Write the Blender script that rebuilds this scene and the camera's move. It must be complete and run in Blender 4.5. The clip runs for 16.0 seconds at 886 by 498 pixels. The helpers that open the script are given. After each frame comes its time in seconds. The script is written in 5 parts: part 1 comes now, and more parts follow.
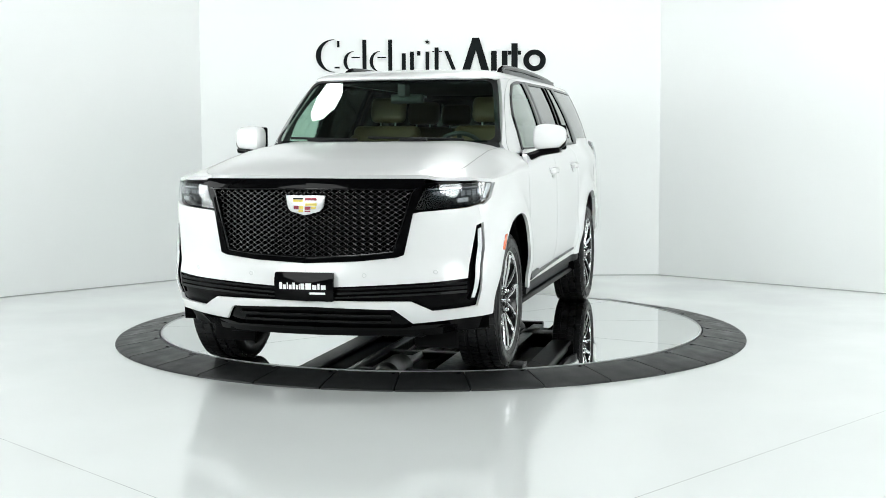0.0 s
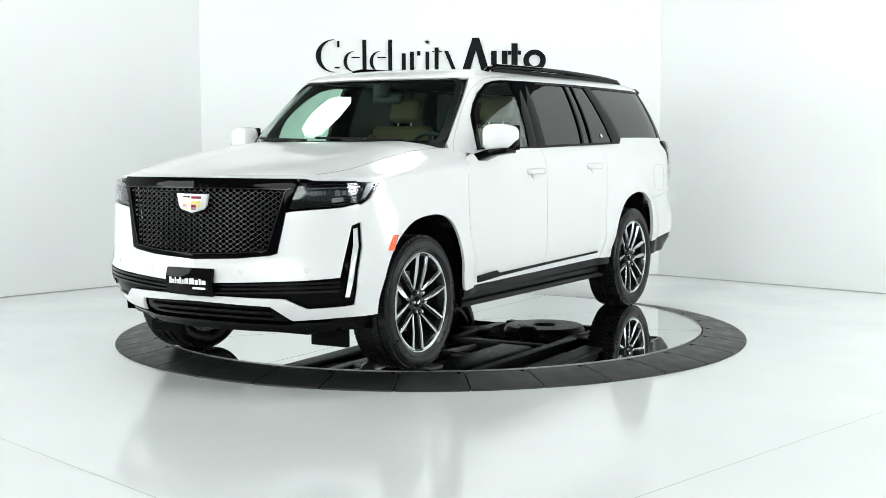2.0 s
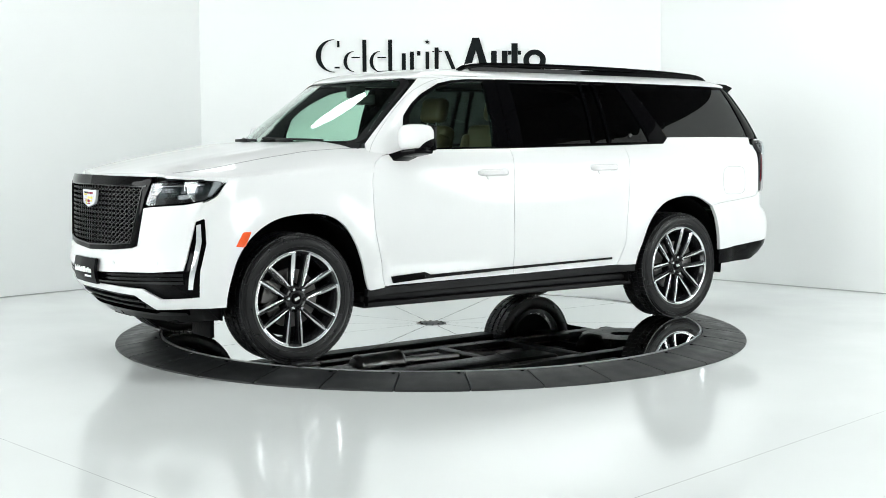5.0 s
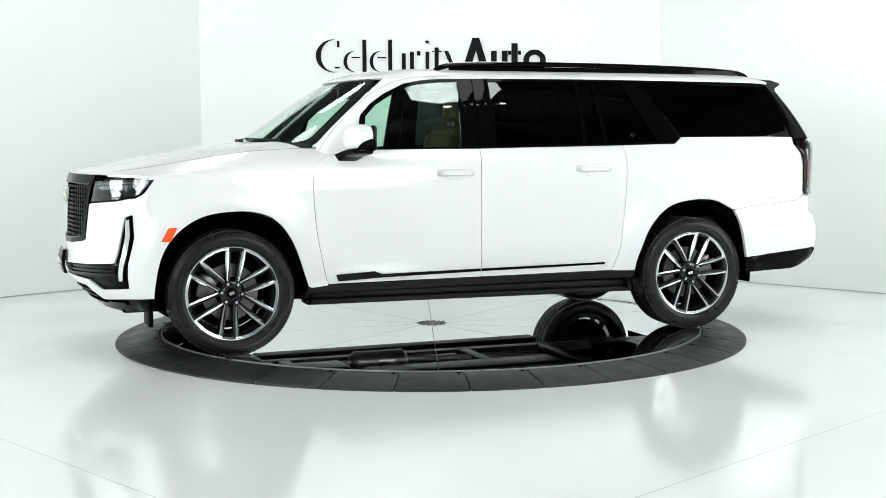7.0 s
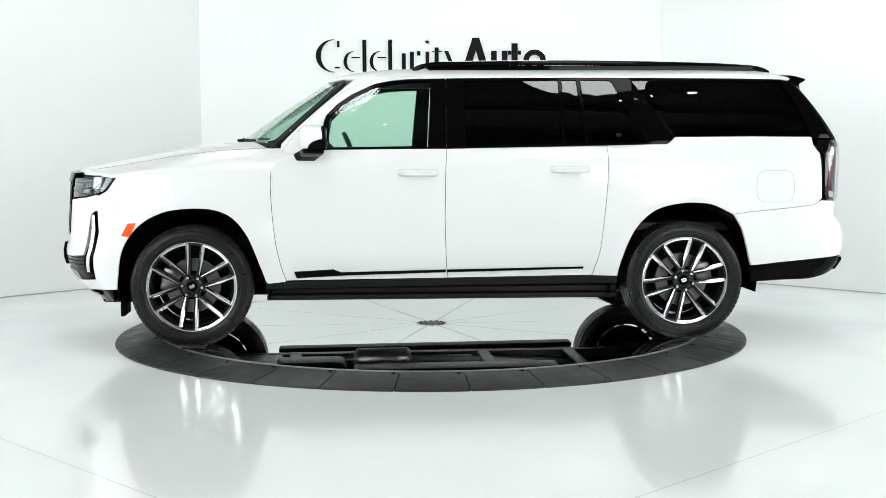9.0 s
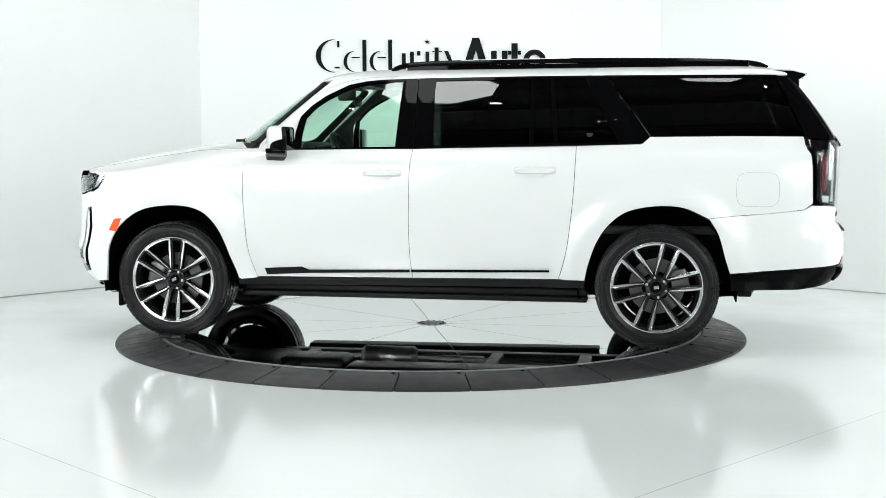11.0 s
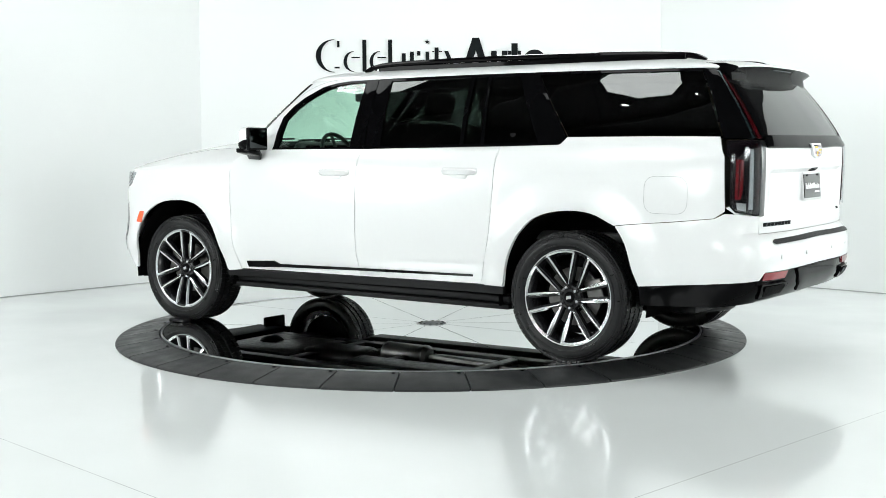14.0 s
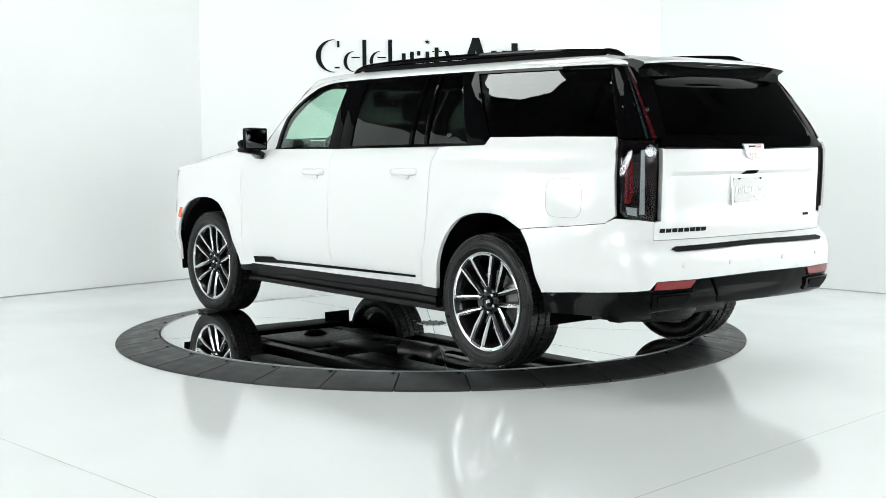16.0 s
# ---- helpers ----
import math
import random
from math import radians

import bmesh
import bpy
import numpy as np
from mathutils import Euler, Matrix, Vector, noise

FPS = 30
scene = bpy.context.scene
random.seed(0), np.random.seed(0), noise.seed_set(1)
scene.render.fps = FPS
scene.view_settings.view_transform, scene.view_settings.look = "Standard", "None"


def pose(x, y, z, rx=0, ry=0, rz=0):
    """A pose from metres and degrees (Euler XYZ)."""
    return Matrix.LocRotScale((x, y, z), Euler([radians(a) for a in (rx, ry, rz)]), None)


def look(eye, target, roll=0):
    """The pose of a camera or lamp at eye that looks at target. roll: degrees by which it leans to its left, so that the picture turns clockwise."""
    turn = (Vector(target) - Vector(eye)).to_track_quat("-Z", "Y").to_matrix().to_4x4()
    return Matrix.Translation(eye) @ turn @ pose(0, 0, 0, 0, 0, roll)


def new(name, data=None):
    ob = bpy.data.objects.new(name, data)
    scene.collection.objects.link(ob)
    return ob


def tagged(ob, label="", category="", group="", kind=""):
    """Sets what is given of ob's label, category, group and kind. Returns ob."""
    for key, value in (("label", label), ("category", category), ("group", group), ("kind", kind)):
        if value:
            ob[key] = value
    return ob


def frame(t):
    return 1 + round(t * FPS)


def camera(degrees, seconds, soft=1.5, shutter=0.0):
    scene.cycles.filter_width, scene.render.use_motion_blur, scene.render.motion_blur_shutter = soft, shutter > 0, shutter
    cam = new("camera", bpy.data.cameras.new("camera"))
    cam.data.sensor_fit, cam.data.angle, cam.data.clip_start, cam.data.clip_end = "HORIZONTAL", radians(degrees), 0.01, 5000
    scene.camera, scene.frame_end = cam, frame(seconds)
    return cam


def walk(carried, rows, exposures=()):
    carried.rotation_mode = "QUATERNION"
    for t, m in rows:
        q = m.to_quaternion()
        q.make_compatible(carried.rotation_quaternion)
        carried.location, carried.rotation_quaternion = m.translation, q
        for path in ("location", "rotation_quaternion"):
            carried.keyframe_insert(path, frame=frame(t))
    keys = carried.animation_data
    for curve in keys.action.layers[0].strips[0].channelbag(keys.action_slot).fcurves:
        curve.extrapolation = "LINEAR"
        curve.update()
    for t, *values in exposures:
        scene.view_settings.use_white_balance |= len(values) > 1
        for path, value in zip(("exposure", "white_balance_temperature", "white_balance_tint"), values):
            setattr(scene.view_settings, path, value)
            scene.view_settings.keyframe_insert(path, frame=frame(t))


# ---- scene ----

EYE, AIM = (0, -9.4952, 1.3871), (0.0943, 0.4675, 0.5294)
cam = camera(39.013, 16.0, soft=0.55)
walk(cam, [(0, look(EYE, AIM, -0.240)), (16, look(EYE, AIM, -0.240))])
# heading of the turntable's plate, degrees, at each second
HEADING = [(0, 254.81), (0.5, 250.76), (1, 246.74), (1.5, 242.81), (2, 238.85), (2.5, 234.85), (3, 231.14), (3.5, 227.22), (4, 223.34), (6.5, 203.24), (7, 199.19), (7.5, 195.33), (8, 191.45), (8.5, 187.69), (9, 183.96), (11.5, 165.06), (12, 161.18), (12.5, 157.26), (13, 152.99), (13.5, 148.74), (14, 144.69), (14.5, 140.60), (15, 136.56), (15.5, 132.57), (16, 128.74)]

# ---- light ----
scene.view_settings.exposure = 0.0
world = bpy.data.worlds.new("dim_hall")
world.use_nodes = True
world.node_tree.nodes["Background"].inputs[0].default_value = (.05, .055, .06, 1)
world.node_tree.nodes["Background"].inputs[1].default_value = .3
scene.world = world
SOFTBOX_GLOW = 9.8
# a ring of softboxes round the turntable, mostly tipped towards it, and four larger unseen ones further back, added as
# fill: angle, distance, height, radius, tip
# the boxes at 76 and 10 complete the ring; 10 fills the right wall
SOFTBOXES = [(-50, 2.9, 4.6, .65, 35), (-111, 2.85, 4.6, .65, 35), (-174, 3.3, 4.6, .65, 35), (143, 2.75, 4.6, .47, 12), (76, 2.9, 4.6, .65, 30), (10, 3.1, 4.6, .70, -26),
             # added fill; the third also gives the rear plate its white reflection
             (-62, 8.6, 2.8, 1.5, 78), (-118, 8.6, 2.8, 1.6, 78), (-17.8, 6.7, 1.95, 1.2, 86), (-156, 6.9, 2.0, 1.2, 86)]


# ---- materials ----
def mat(name, colour, rough=.5, metal=0.0, coat=0.0, vary=0.0, scale=6.0, bump=0.0, bump_scale=60.0, rough_vary=0.0, spec=.5):
    m = bpy.data.materials.new(name)
    m.use_nodes = True
    nt = m.node_tree
    b = nt.nodes["Principled BSDF"]
    b.inputs["Base Color"].default_value = (*colour, 1)
    b.inputs["Roughness"].default_value = rough
    b.inputs["Metallic"].default_value = metal
    b.inputs["Specular IOR Level"].default_value = spec
    b.inputs["Coat Weight"].default_value = coat
    b.inputs["Coat Roughness"].default_value = .06
    if vary or bump or rough_vary:
        tc = nt.nodes.new("ShaderNodeTexCoord")
    if vary or rough_vary:
        n = nt.nodes.new("ShaderNodeTexNoise")
        n.inputs["Scale"].default_value, n.inputs["Detail"].default_value = scale, 8
        nt.links.new(tc.outputs["Object"], n.inputs["Vector"])
    if vary:
        r = nt.nodes.new("ShaderNodeMix")
        r.data_type = "RGBA"
        r.inputs[6].default_value = (*[c * (1 - vary) for c in colour], 1)
        r.inputs[7].default_value = (*[min(1, c * (1 + vary)) for c in colour], 1)
        nt.links.new(n.outputs["Fac"], r.inputs[0])
        nt.links.new(r.outputs[2], b.inputs["Base Color"])
    if rough_vary:
        q = nt.nodes.new("ShaderNodeMapRange")
        q.inputs[1].default_value, q.inputs[2].default_value = .3, .7
        q.inputs[3].default_value, q.inputs[4].default_value = max(0, rough - rough_vary), rough + rough_vary
        nt.links.new(n.outputs["Fac"], q.inputs[0])
        nt.links.new(q.outputs[0], b.inputs["Roughness"])
    if bump:
        n2 = nt.nodes.new("ShaderNodeTexNoise")
        n2.inputs["Scale"].default_value, n2.inputs["Detail"].default_value = bump_scale, 4
        nt.links.new(tc.outputs["Object"], n2.inputs["Vector"])
        bp = nt.nodes.new("ShaderNodeBump")
        bp.inputs["Strength"].default_value, bp.inputs["Distance"].default_value = bump, .01
        nt.links.new(n2.outputs["Fac"], bp.inputs["Height"])
        nt.links.new(bp.outputs[0], b.inputs["Normal"])
    return m


def glass(name, tint, gloss=1.0):
    """Tinted pane: clear tinted passage under a mirror-smooth surface."""
    m = bpy.data.materials.new(name)
    m.use_nodes = True
    nt = m.node_tree
    nt.nodes.clear()
    out = nt.nodes.new("ShaderNodeOutputMaterial")
    mix, tr, gl = nt.nodes.new("ShaderNodeMixShader"), nt.nodes.new("ShaderNodeBsdfTransparent"), nt.nodes.new("ShaderNodeBsdfGlossy")
    lw = nt.nodes.new("ShaderNodeLayerWeight")
    lw.inputs["Blend"].default_value = .5
    pw, fr = nt.nodes.new("ShaderNodeMath"), nt.nodes.new("ShaderNodeMath")
    pw.operation, fr.operation = "POWER", "MULTIPLY_ADD"
    pw.inputs[1].default_value, fr.inputs[1].default_value, fr.inputs[2].default_value = 5.0, .95, .042
    nt.links.new(lw.outputs["Facing"], pw.inputs[0])
    nt.links.new(pw.outputs[0], fr.inputs[0])
    tr.inputs["Color"].default_value = (*tint, 1)
    gl.inputs["Color"].default_value = (gloss, gloss, gloss, 1)
    gl.inputs["Roughness"].default_value = .0
    nt.links.new(fr.outputs[0], mix.inputs[0])
    nt.links.new(tr.outputs[0], mix.inputs[1])
    nt.links.new(gl.outputs[0], mix.inputs[2])
    nt.links.new(mix.outputs[0], out.inputs[0])
    return m


def glow(name, colour, strength):
    m = bpy.data.materials.new(name)
    m.use_nodes = True
    b = m.node_tree.nodes["Principled BSDF"]
    b.inputs["Base Color"].default_value = (*colour, 1)
    b.inputs["Emission Color"].default_value = (*colour, 1)
    b.inputs["Emission Strength"].default_value = strength
    return m


WALL = mat("white_wall_paint", (.855, .87, .865), .55, vary=.012, scale=1.3, bump=.03, bump_scale=220)
FLOOR = mat("pale_epoxy_floor", (.80, .828, .82), .15, vary=.03, scale=.9, rough_vary=.05, coat=.3)
SEALANT = mat("grey_sealant", (.38, .39, .385), .6, vary=.2, scale=8)
CEILING = mat("dark_ceiling", (.025, .026, .028), .8, vary=.2, scale=2)
BEAM = mat("dark_steel_beam", (.06, .06, .065), .5, metal=.3, vary=.2, scale=5)
PAINT = mat("white_car_paint", (.735, .74, .74), .34, coat=.6, vary=.006, scale=40, spec=.3)
GLOSS_BLACK = mat("gloss_black", (.002, .002, .0023), .03, vary=.1, scale=30, spec=.06)
GRILLE_BLACK = mat("grille_black", (.004, .004, .0045), .16, vary=.1, scale=40, spec=.22)
SATIN_BLACK = mat("satin_black_plastic", (.006, .006, .0065), .45, vary=.15, scale=50, bump=.08, bump_scale=500, spec=.15)
DARK = mat("dark_underbody", (.004, .004, .0043), .5, vary=.4, scale=9, bump=.15, bump_scale=60, spec=.03)
RUBBER = mat("tyre_rubber", (.0065, .0065, .007), .33, vary=.3, scale=24, rough_vary=.08, bump=.10, bump_scale=180, spec=.25)
# near-black below the plastic's own tone: recess shade put into the colour
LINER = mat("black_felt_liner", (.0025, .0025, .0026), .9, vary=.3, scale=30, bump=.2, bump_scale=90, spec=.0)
UNDER_SATIN = mat("satin_chassis_paint", (.005, .005, .0055), .36, vary=.3, scale=30, rough_vary=.08, bump=.05, bump_scale=90, spec=.2)
# door mirror glass with a dark tint
DARK_MIRROR = mat("dimmed_mirror_glass", (.055, .06, .062), .02, metal=1.0, vary=.05, scale=20)
PLATE_GLOSS = mat("glossy_plate_acrylic", (.003, .003, .0033), .06, coat=.7, vary=.1, scale=30, spec=.3)
SMOKED = mat("smoked_lens_black", (.006, .004, .005), .06, vary=.2, scale=50, coat=.3, spec=.3)
LED_PALE = mat("pale_led_module", (.34, .35, .37), .2, metal=.5, vary=.2, scale=60)
SENSOR = mat("sensor_ring_grey", (.60, .61, .61), .4, vary=.05, scale=60)
RING = mat("ring_rubber_plate", (.016, .017, .0175), .42, vary=.35, scale=7, rough_vary=.12, bump=.12, bump_scale=140, spec=.35)
MACHINED = mat("machined_alloy", (.66, .67, .68), .20, metal=1.0, vary=.06, scale=40)
RIM_DARK = mat("dark_painted_alloy", (.007, .007, .008), .22, vary=.1, scale=30, spec=.35)
STEEL = mat("brushed_steel", (.62, .63, .64), .35, metal=1.0, vary=.15, scale=25)
SILVER = mat("satin_silver", (.80, .80, .81), .25, metal=.45, vary=.03, scale=60)
OLD_STEEL = mat("dull_exhaust_steel", (.16, .155, .15), .34, metal=.9, vary=.3, scale=20)
CHROME = mat("chrome", (.80, .80, .80), .08, metal=1.0, vary=.02, scale=30)
MIRROR_PLATE = mat("mirror_plate", (.84, .86, .855), .012, metal=1.0, vary=.012, scale=1.5)
LEATHER = mat("tan_leather", (.105, .068, .032), .5, vary=.12, scale=14, bump=.12, bump_scale=160)
CABIN = mat("black_cabin_trim", (.02, .02, .021), .55, vary=.2, scale=20, bump=.06, bump_scale=200)
CABIN_LIGHT = mat("dark_headlining", (.03, .03, .03), .8, vary=.05, scale=20)
AMBER = mat("amber_lens", (.85, .10, .015), .2, coat=.8, vary=.1, scale=60)
RED_LENS = mat("red_lens", (.20, .006, .011), .12, coat=.25, vary=.15, scale=60)
DEEP_RED = mat("deep_red_lens", (.035, .0015, .003), .12, coat=.8, vary=.2, scale=60)
# panel joint grey with the gap's shade put into the colour
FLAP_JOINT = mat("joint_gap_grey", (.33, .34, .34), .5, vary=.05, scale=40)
HUB_PALE = mat("pale_hub_metal", (.72, .73, .72), .4, vary=.1, scale=20)
PLATE_BASE = mat("plate_backing", (.34, .345, .34), .5, vary=.2, scale=8)
WHITE_INK = mat("white_lettering", (.85, .85, .85), .5, vary=.02, scale=40)
BLACK_SIGN = mat("black_sign_vinyl", (.009, .011, .012), .75, vary=.15, scale=10, spec=.08)
GREY_LENS = mat("smoked_lens_inside", (.022, .036, .038), .2, metal=.6, vary=.3, scale=70)
CLEAR_LENS = mat("clear_lens_inside", (.80, .82, .84), .2, metal=.6, vary=.2, scale=60)
GOLD = mat("gold_enamel", (.62, .48, .10), .25, coat=.8, vary=.1, scale=80)
RED_ENAMEL = mat("red_enamel", (.22, .012, .03), .25, coat=.8, vary=.1, scale=80)
FRONT_GLASS = glass("light_green_glass", (.855, .965, .91))
PRIVACY = glass("privacy_glass", (.145, .158, .152))
LENS_GLASS = glass("lens_glass", (.86, .87, .88))
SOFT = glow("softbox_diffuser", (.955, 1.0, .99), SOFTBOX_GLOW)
SPOT = glow("spot_bulb", (1.0, .98, .94), 55)


# ---- building helpers ----
def part(name, bm, material, parent=None, label="", angle=35):
    """Link a bmesh (or a mesh) as one object under a thing or a part."""
    if isinstance(bm, bmesh.types.BMesh):
        me = bpy.data.meshes.new(name)
        bm.to_mesh(me)
        bm.free()
    else:
        me = bm
    if material:
        me.materials.clear()
        me.materials.append(material)
    me.polygons.foreach_set("use_smooth", [True] * len(me.polygons))
    me.set_sharp_from_angle(angle=radians(angle))
    ob = new(name, me)
    if parent:
        ob.parent = parent
    if label:
        tagged(ob, label)
    return ob


def mirrored(ob, parent=None, name=None):
    """The same part on the car's other side."""
    me = ob.data.copy()
    me.transform(Matrix.Scale(-1, 4, (0, 1, 0)))
    me.flip_normals()
    o = new(name or ob.name.split(".")[0], me)
    o.parent = parent or ob.parent
    if "label" in ob:
        o["label"] = ob["label"]
    return o


def fillet(poly, r, n=4):
    """Round a polygon's corners."""
    out = []
    for i in range(len(poly)):
        p, a, b = Vector(poly[i]), Vector(poly[i - 1]), Vector(poly[(i + 1) % len(poly)])
        u, v = a - p, b - p
        k = min(r, u.length * .45, v.length * .45)
        if k < .002:
            out.append(tuple(p))
            continue
        s, e = p + u.normalized() * k, p + v.normalized() * k
        for j in range(n + 1):
            t = j / n
            out.append(tuple(s * (1 - t) ** 2 + p * 2 * t * (1 - t) + e * t * t))
    return out


def sheet(poly, fn, thick=.014, d=0.0, step=.06, edge=.005, round_=0.0):
    """A panel with real thickness: the polygon, cut finely and laid on the surface fn(a, b, d)."""
    if round_:
        poly = fillet(poly, round_)
    bm = bmesh.new()
    bm.faces.new([bm.verts.new((a, b, 0)) for a, b in poly])
    if edge:
        bmesh.ops.inset_region(bm, faces=bm.faces[:], thickness=edge, use_even_offset=True)
    for axis in (0, 1):
        lo, hi = min(p[axis] for p in poly), max(p[axis] for p in poly)
        n = int((hi - lo) / step)
        no = (1, 0, 0) if axis == 0 else (0, 1, 0)
        for i in range(1, n + 1):
            v = lo + (hi - lo) * i / (n + 1)
            co = (v, 0, 0) if axis == 0 else (0, v, 0)
            bmesh.ops.bisect_plane(bm, geom=bm.verts[:] + bm.edges[:] + bm.faces[:], plane_co=co, plane_no=no, dist=1e-5)
    bm.verts.ensure_lookup_table()
    bm.verts.index_update()
    flat = [(v.co.x, v.co.y, any(e.is_boundary for e in v.link_edges)) for v in bm.verts]
    faces = [[v.index for v in f.verts] for f in bm.faces]
    rim = [tuple(v.index for v in e.verts) for e in bm.edges if e.is_boundary]
    bm.free()
    n = len(flat)
    verts = [fn(a, b, d - (edge * .7 if o else 0)) for a, b, o in flat] + [fn(a, b, d - thick) for a, b, o in flat]
    faces = faces + [[i + n for i in reversed(f)] for f in faces] + [[a, b, b + n, a + n] for a, b in rim]
    me = bpy.data.meshes.new("sheet")
    me.from_pydata([tuple(map(float, v)) for v in verts], [], faces)
    bm = bmesh.new()
    bm.from_mesh(me)
    bpy.data.meshes.remove(me)
    bmesh.ops.recalc_face_normals(bm, faces=bm.faces[:])
    return bm


def block(bm, x0, x1, y0, y1, z0, z1, bevel=0.0, seg=2, m=None):
    """A bevelled box, added to bm."""
    made = bmesh.ops.create_cube(bm, size=1.0)["verts"]
    t = Matrix.Translation(((x0 + x1) / 2, (y0 + y1) / 2, (z0 + z1) / 2)) @ Matrix.Diagonal((x1 - x0, y1 - y0, z1 - z0, 1))
    bmesh.ops.transform(bm, matrix=(m @ t) if m else t, verts=made)
    if bevel:
        es = list({e for v in made for e in v.link_edges})
        bmesh.ops.bevel(bm, geom=es, offset=bevel, segments=seg, affect="EDGES", profile=.5)
    return bm


def boxed(x0, x1, y0, y1, z0, z1, bevel=0.0, seg=2, m=None):
    return block(bmesh.new(), x0, x1, y0, y1, z0, z1, bevel, seg, m)


def lathe(profile, n=64, axis="Y", closed=False):
    """Turn a profile of (radius, along) about an axis through the origin."""
    bm = bmesh.new()
    rings = []
    for i in range(n):
        a = 2 * math.pi * i / n
        c, s = math.cos(a), math.sin(a)
        rings.append([bm.verts.new((r * c, h, r * s) if axis == "Y" else (r * c, r * s, h)) for r, h in profile])
    k = len(profile)
    for i in range(n):
        p, q = rings[i], rings[(i + 1) % n]
        for j in range(k if closed else k - 1):
            bm.faces.new((p[j], p[(j + 1) % k], q[(j + 1) % k], q[j]))
    bmesh.ops.remove_doubles(bm, verts=bm.verts[:], dist=1e-6)
    bmesh.ops.recalc_face_normals(bm, faces=bm.faces[:])
    return bm


def tube(points, r, n=8, bm=None, caps=True):
    """A round bar along points."""
    bm = bm or bmesh.new()
    pts = [Vector(p) for p in points]
    rings = []
    for i, p in enumerate(pts):
        t = (pts[min(i + 1, len(pts) - 1)] - pts[max(i - 1, 0)]).normalized()
        a = t.orthogonal().normalized() if i == 0 else (rings_a - t * rings_a.dot(t)).normalized()
        rings_a = a
        b = t.cross(a)
        rings.append([bm.verts.new(p + (a * math.cos(2 * math.pi * k / n) + b * math.sin(2 * math.pi * k / n)) * r) for k in range(n)])
    for p, q in zip(rings, rings[1:]):
        for k in range(n):
            bm.faces.new((p[k], p[(k + 1) % n], q[(k + 1) % n], q[k]))
    if caps:
        bm.faces.new(rings[0][::-1])
        bm.faces.new(rings[-1])
    bmesh.ops.recalc_face_normals(bm, faces=bm.faces[:])
    return bm


def empty(name, m=None):
    e = new(name)
    if m:
        e.matrix_world = m
    return e


# ---- the hall ----
FLOOR_Z, WALL_TOP = -.06, 3.40


def build_hall():
    plan = [(-2.44, 3.9), (-7.2, -1.13), (-7.2, -13.5), (7.2, -13.5), (7.2, -.70), (2.45, 3.9)]
    names = ["wall_left_slant", "wall_left", "wall_behind", "wall_right", "wall_right_slant", "wall_back"]
    top = 5.6
    fl = boxed(-9, 9, -15, 6, FLOOR_Z - .2, FLOOR_Z)
    tagged(part("floor", fl, FLOOR), "glossy pale grey-green epoxy showroom floor", "floor", kind="structure")
    for i, nm in enumerate(names):
        a, b = Vector((*plan[i], 0)), Vector((*plan[(i + 1) % 6], 0))
        if nm == "wall_back":
            a, b = Vector((2.45, 3.9, 0)), Vector((-2.44, 3.9, 0))
        d = (b - a).normalized()
        out = Vector((-d.y, d.x, 0))
        mid = Vector((0, -4, 0))
        if (a - mid).dot(out) < 0:
            out = -out
        for z0, z1, name, paint, words in ((FLOOR_Z - .01, WALL_TOP, nm, WALL, "smooth matt white painted showroom wall"), (WALL_TOP, top, nm.replace("wall", "upper_wall"), CEILING, "unlit dark wall above the white panels")):
            bm = bmesh.new()
            vs = []
            for z in (z0, z1):
                for p in (a, b, b + out * .15, a + out * .15):
                    vs.append(bm.verts.new((p.x, p.y, z)))
            for f in ((0, 1, 2, 3), (4, 5, 6, 7), (0, 1, 5, 4), (1, 2, 6, 5), (2, 3, 7, 6), (3, 0, 4, 7)):
                bm.faces.new([vs[k] for k in f])
            bmesh.ops.recalc_face_normals(bm, faces=bm.faces[:])
            tagged(part(name, bm, paint), words, "wall", kind="structure")
        # grey sealant bead where the wall meets the floor
        bead = tube([a - out * .002 + Vector((0, 0, FLOOR_Z + .004)), b - out * .002 + Vector((0, 0, FLOOR_Z + .003))], .0055, 6)
        tagged(part("trim_" + nm, bead, SEALANT), "thin grey sealant bead along the wall's foot", "trim", kind="structure")
    tagged(part("ceiling", boxed(-9, 9, -15, 6, top, top + .2), CEILING), "unlit dark open ceiling over the showroom", "ceiling", kind="structure")
    for i in range(7):
        y = -12 + i * 2.4
        bm = boxed(-7.2, 7.2, y - .05, y + .05, 5.28, 5.34)
        block(bm, -7.2, 7.2, y - .05, y + .05, 5.54, 5.6)
        block(bm, -7.2, 7.2, y - .01, y + .01, 5.34, 5.54)
        tagged(part("roof_beam", bm, BEAM), "dark painted steel roof beam", "beam", group="roof beams")


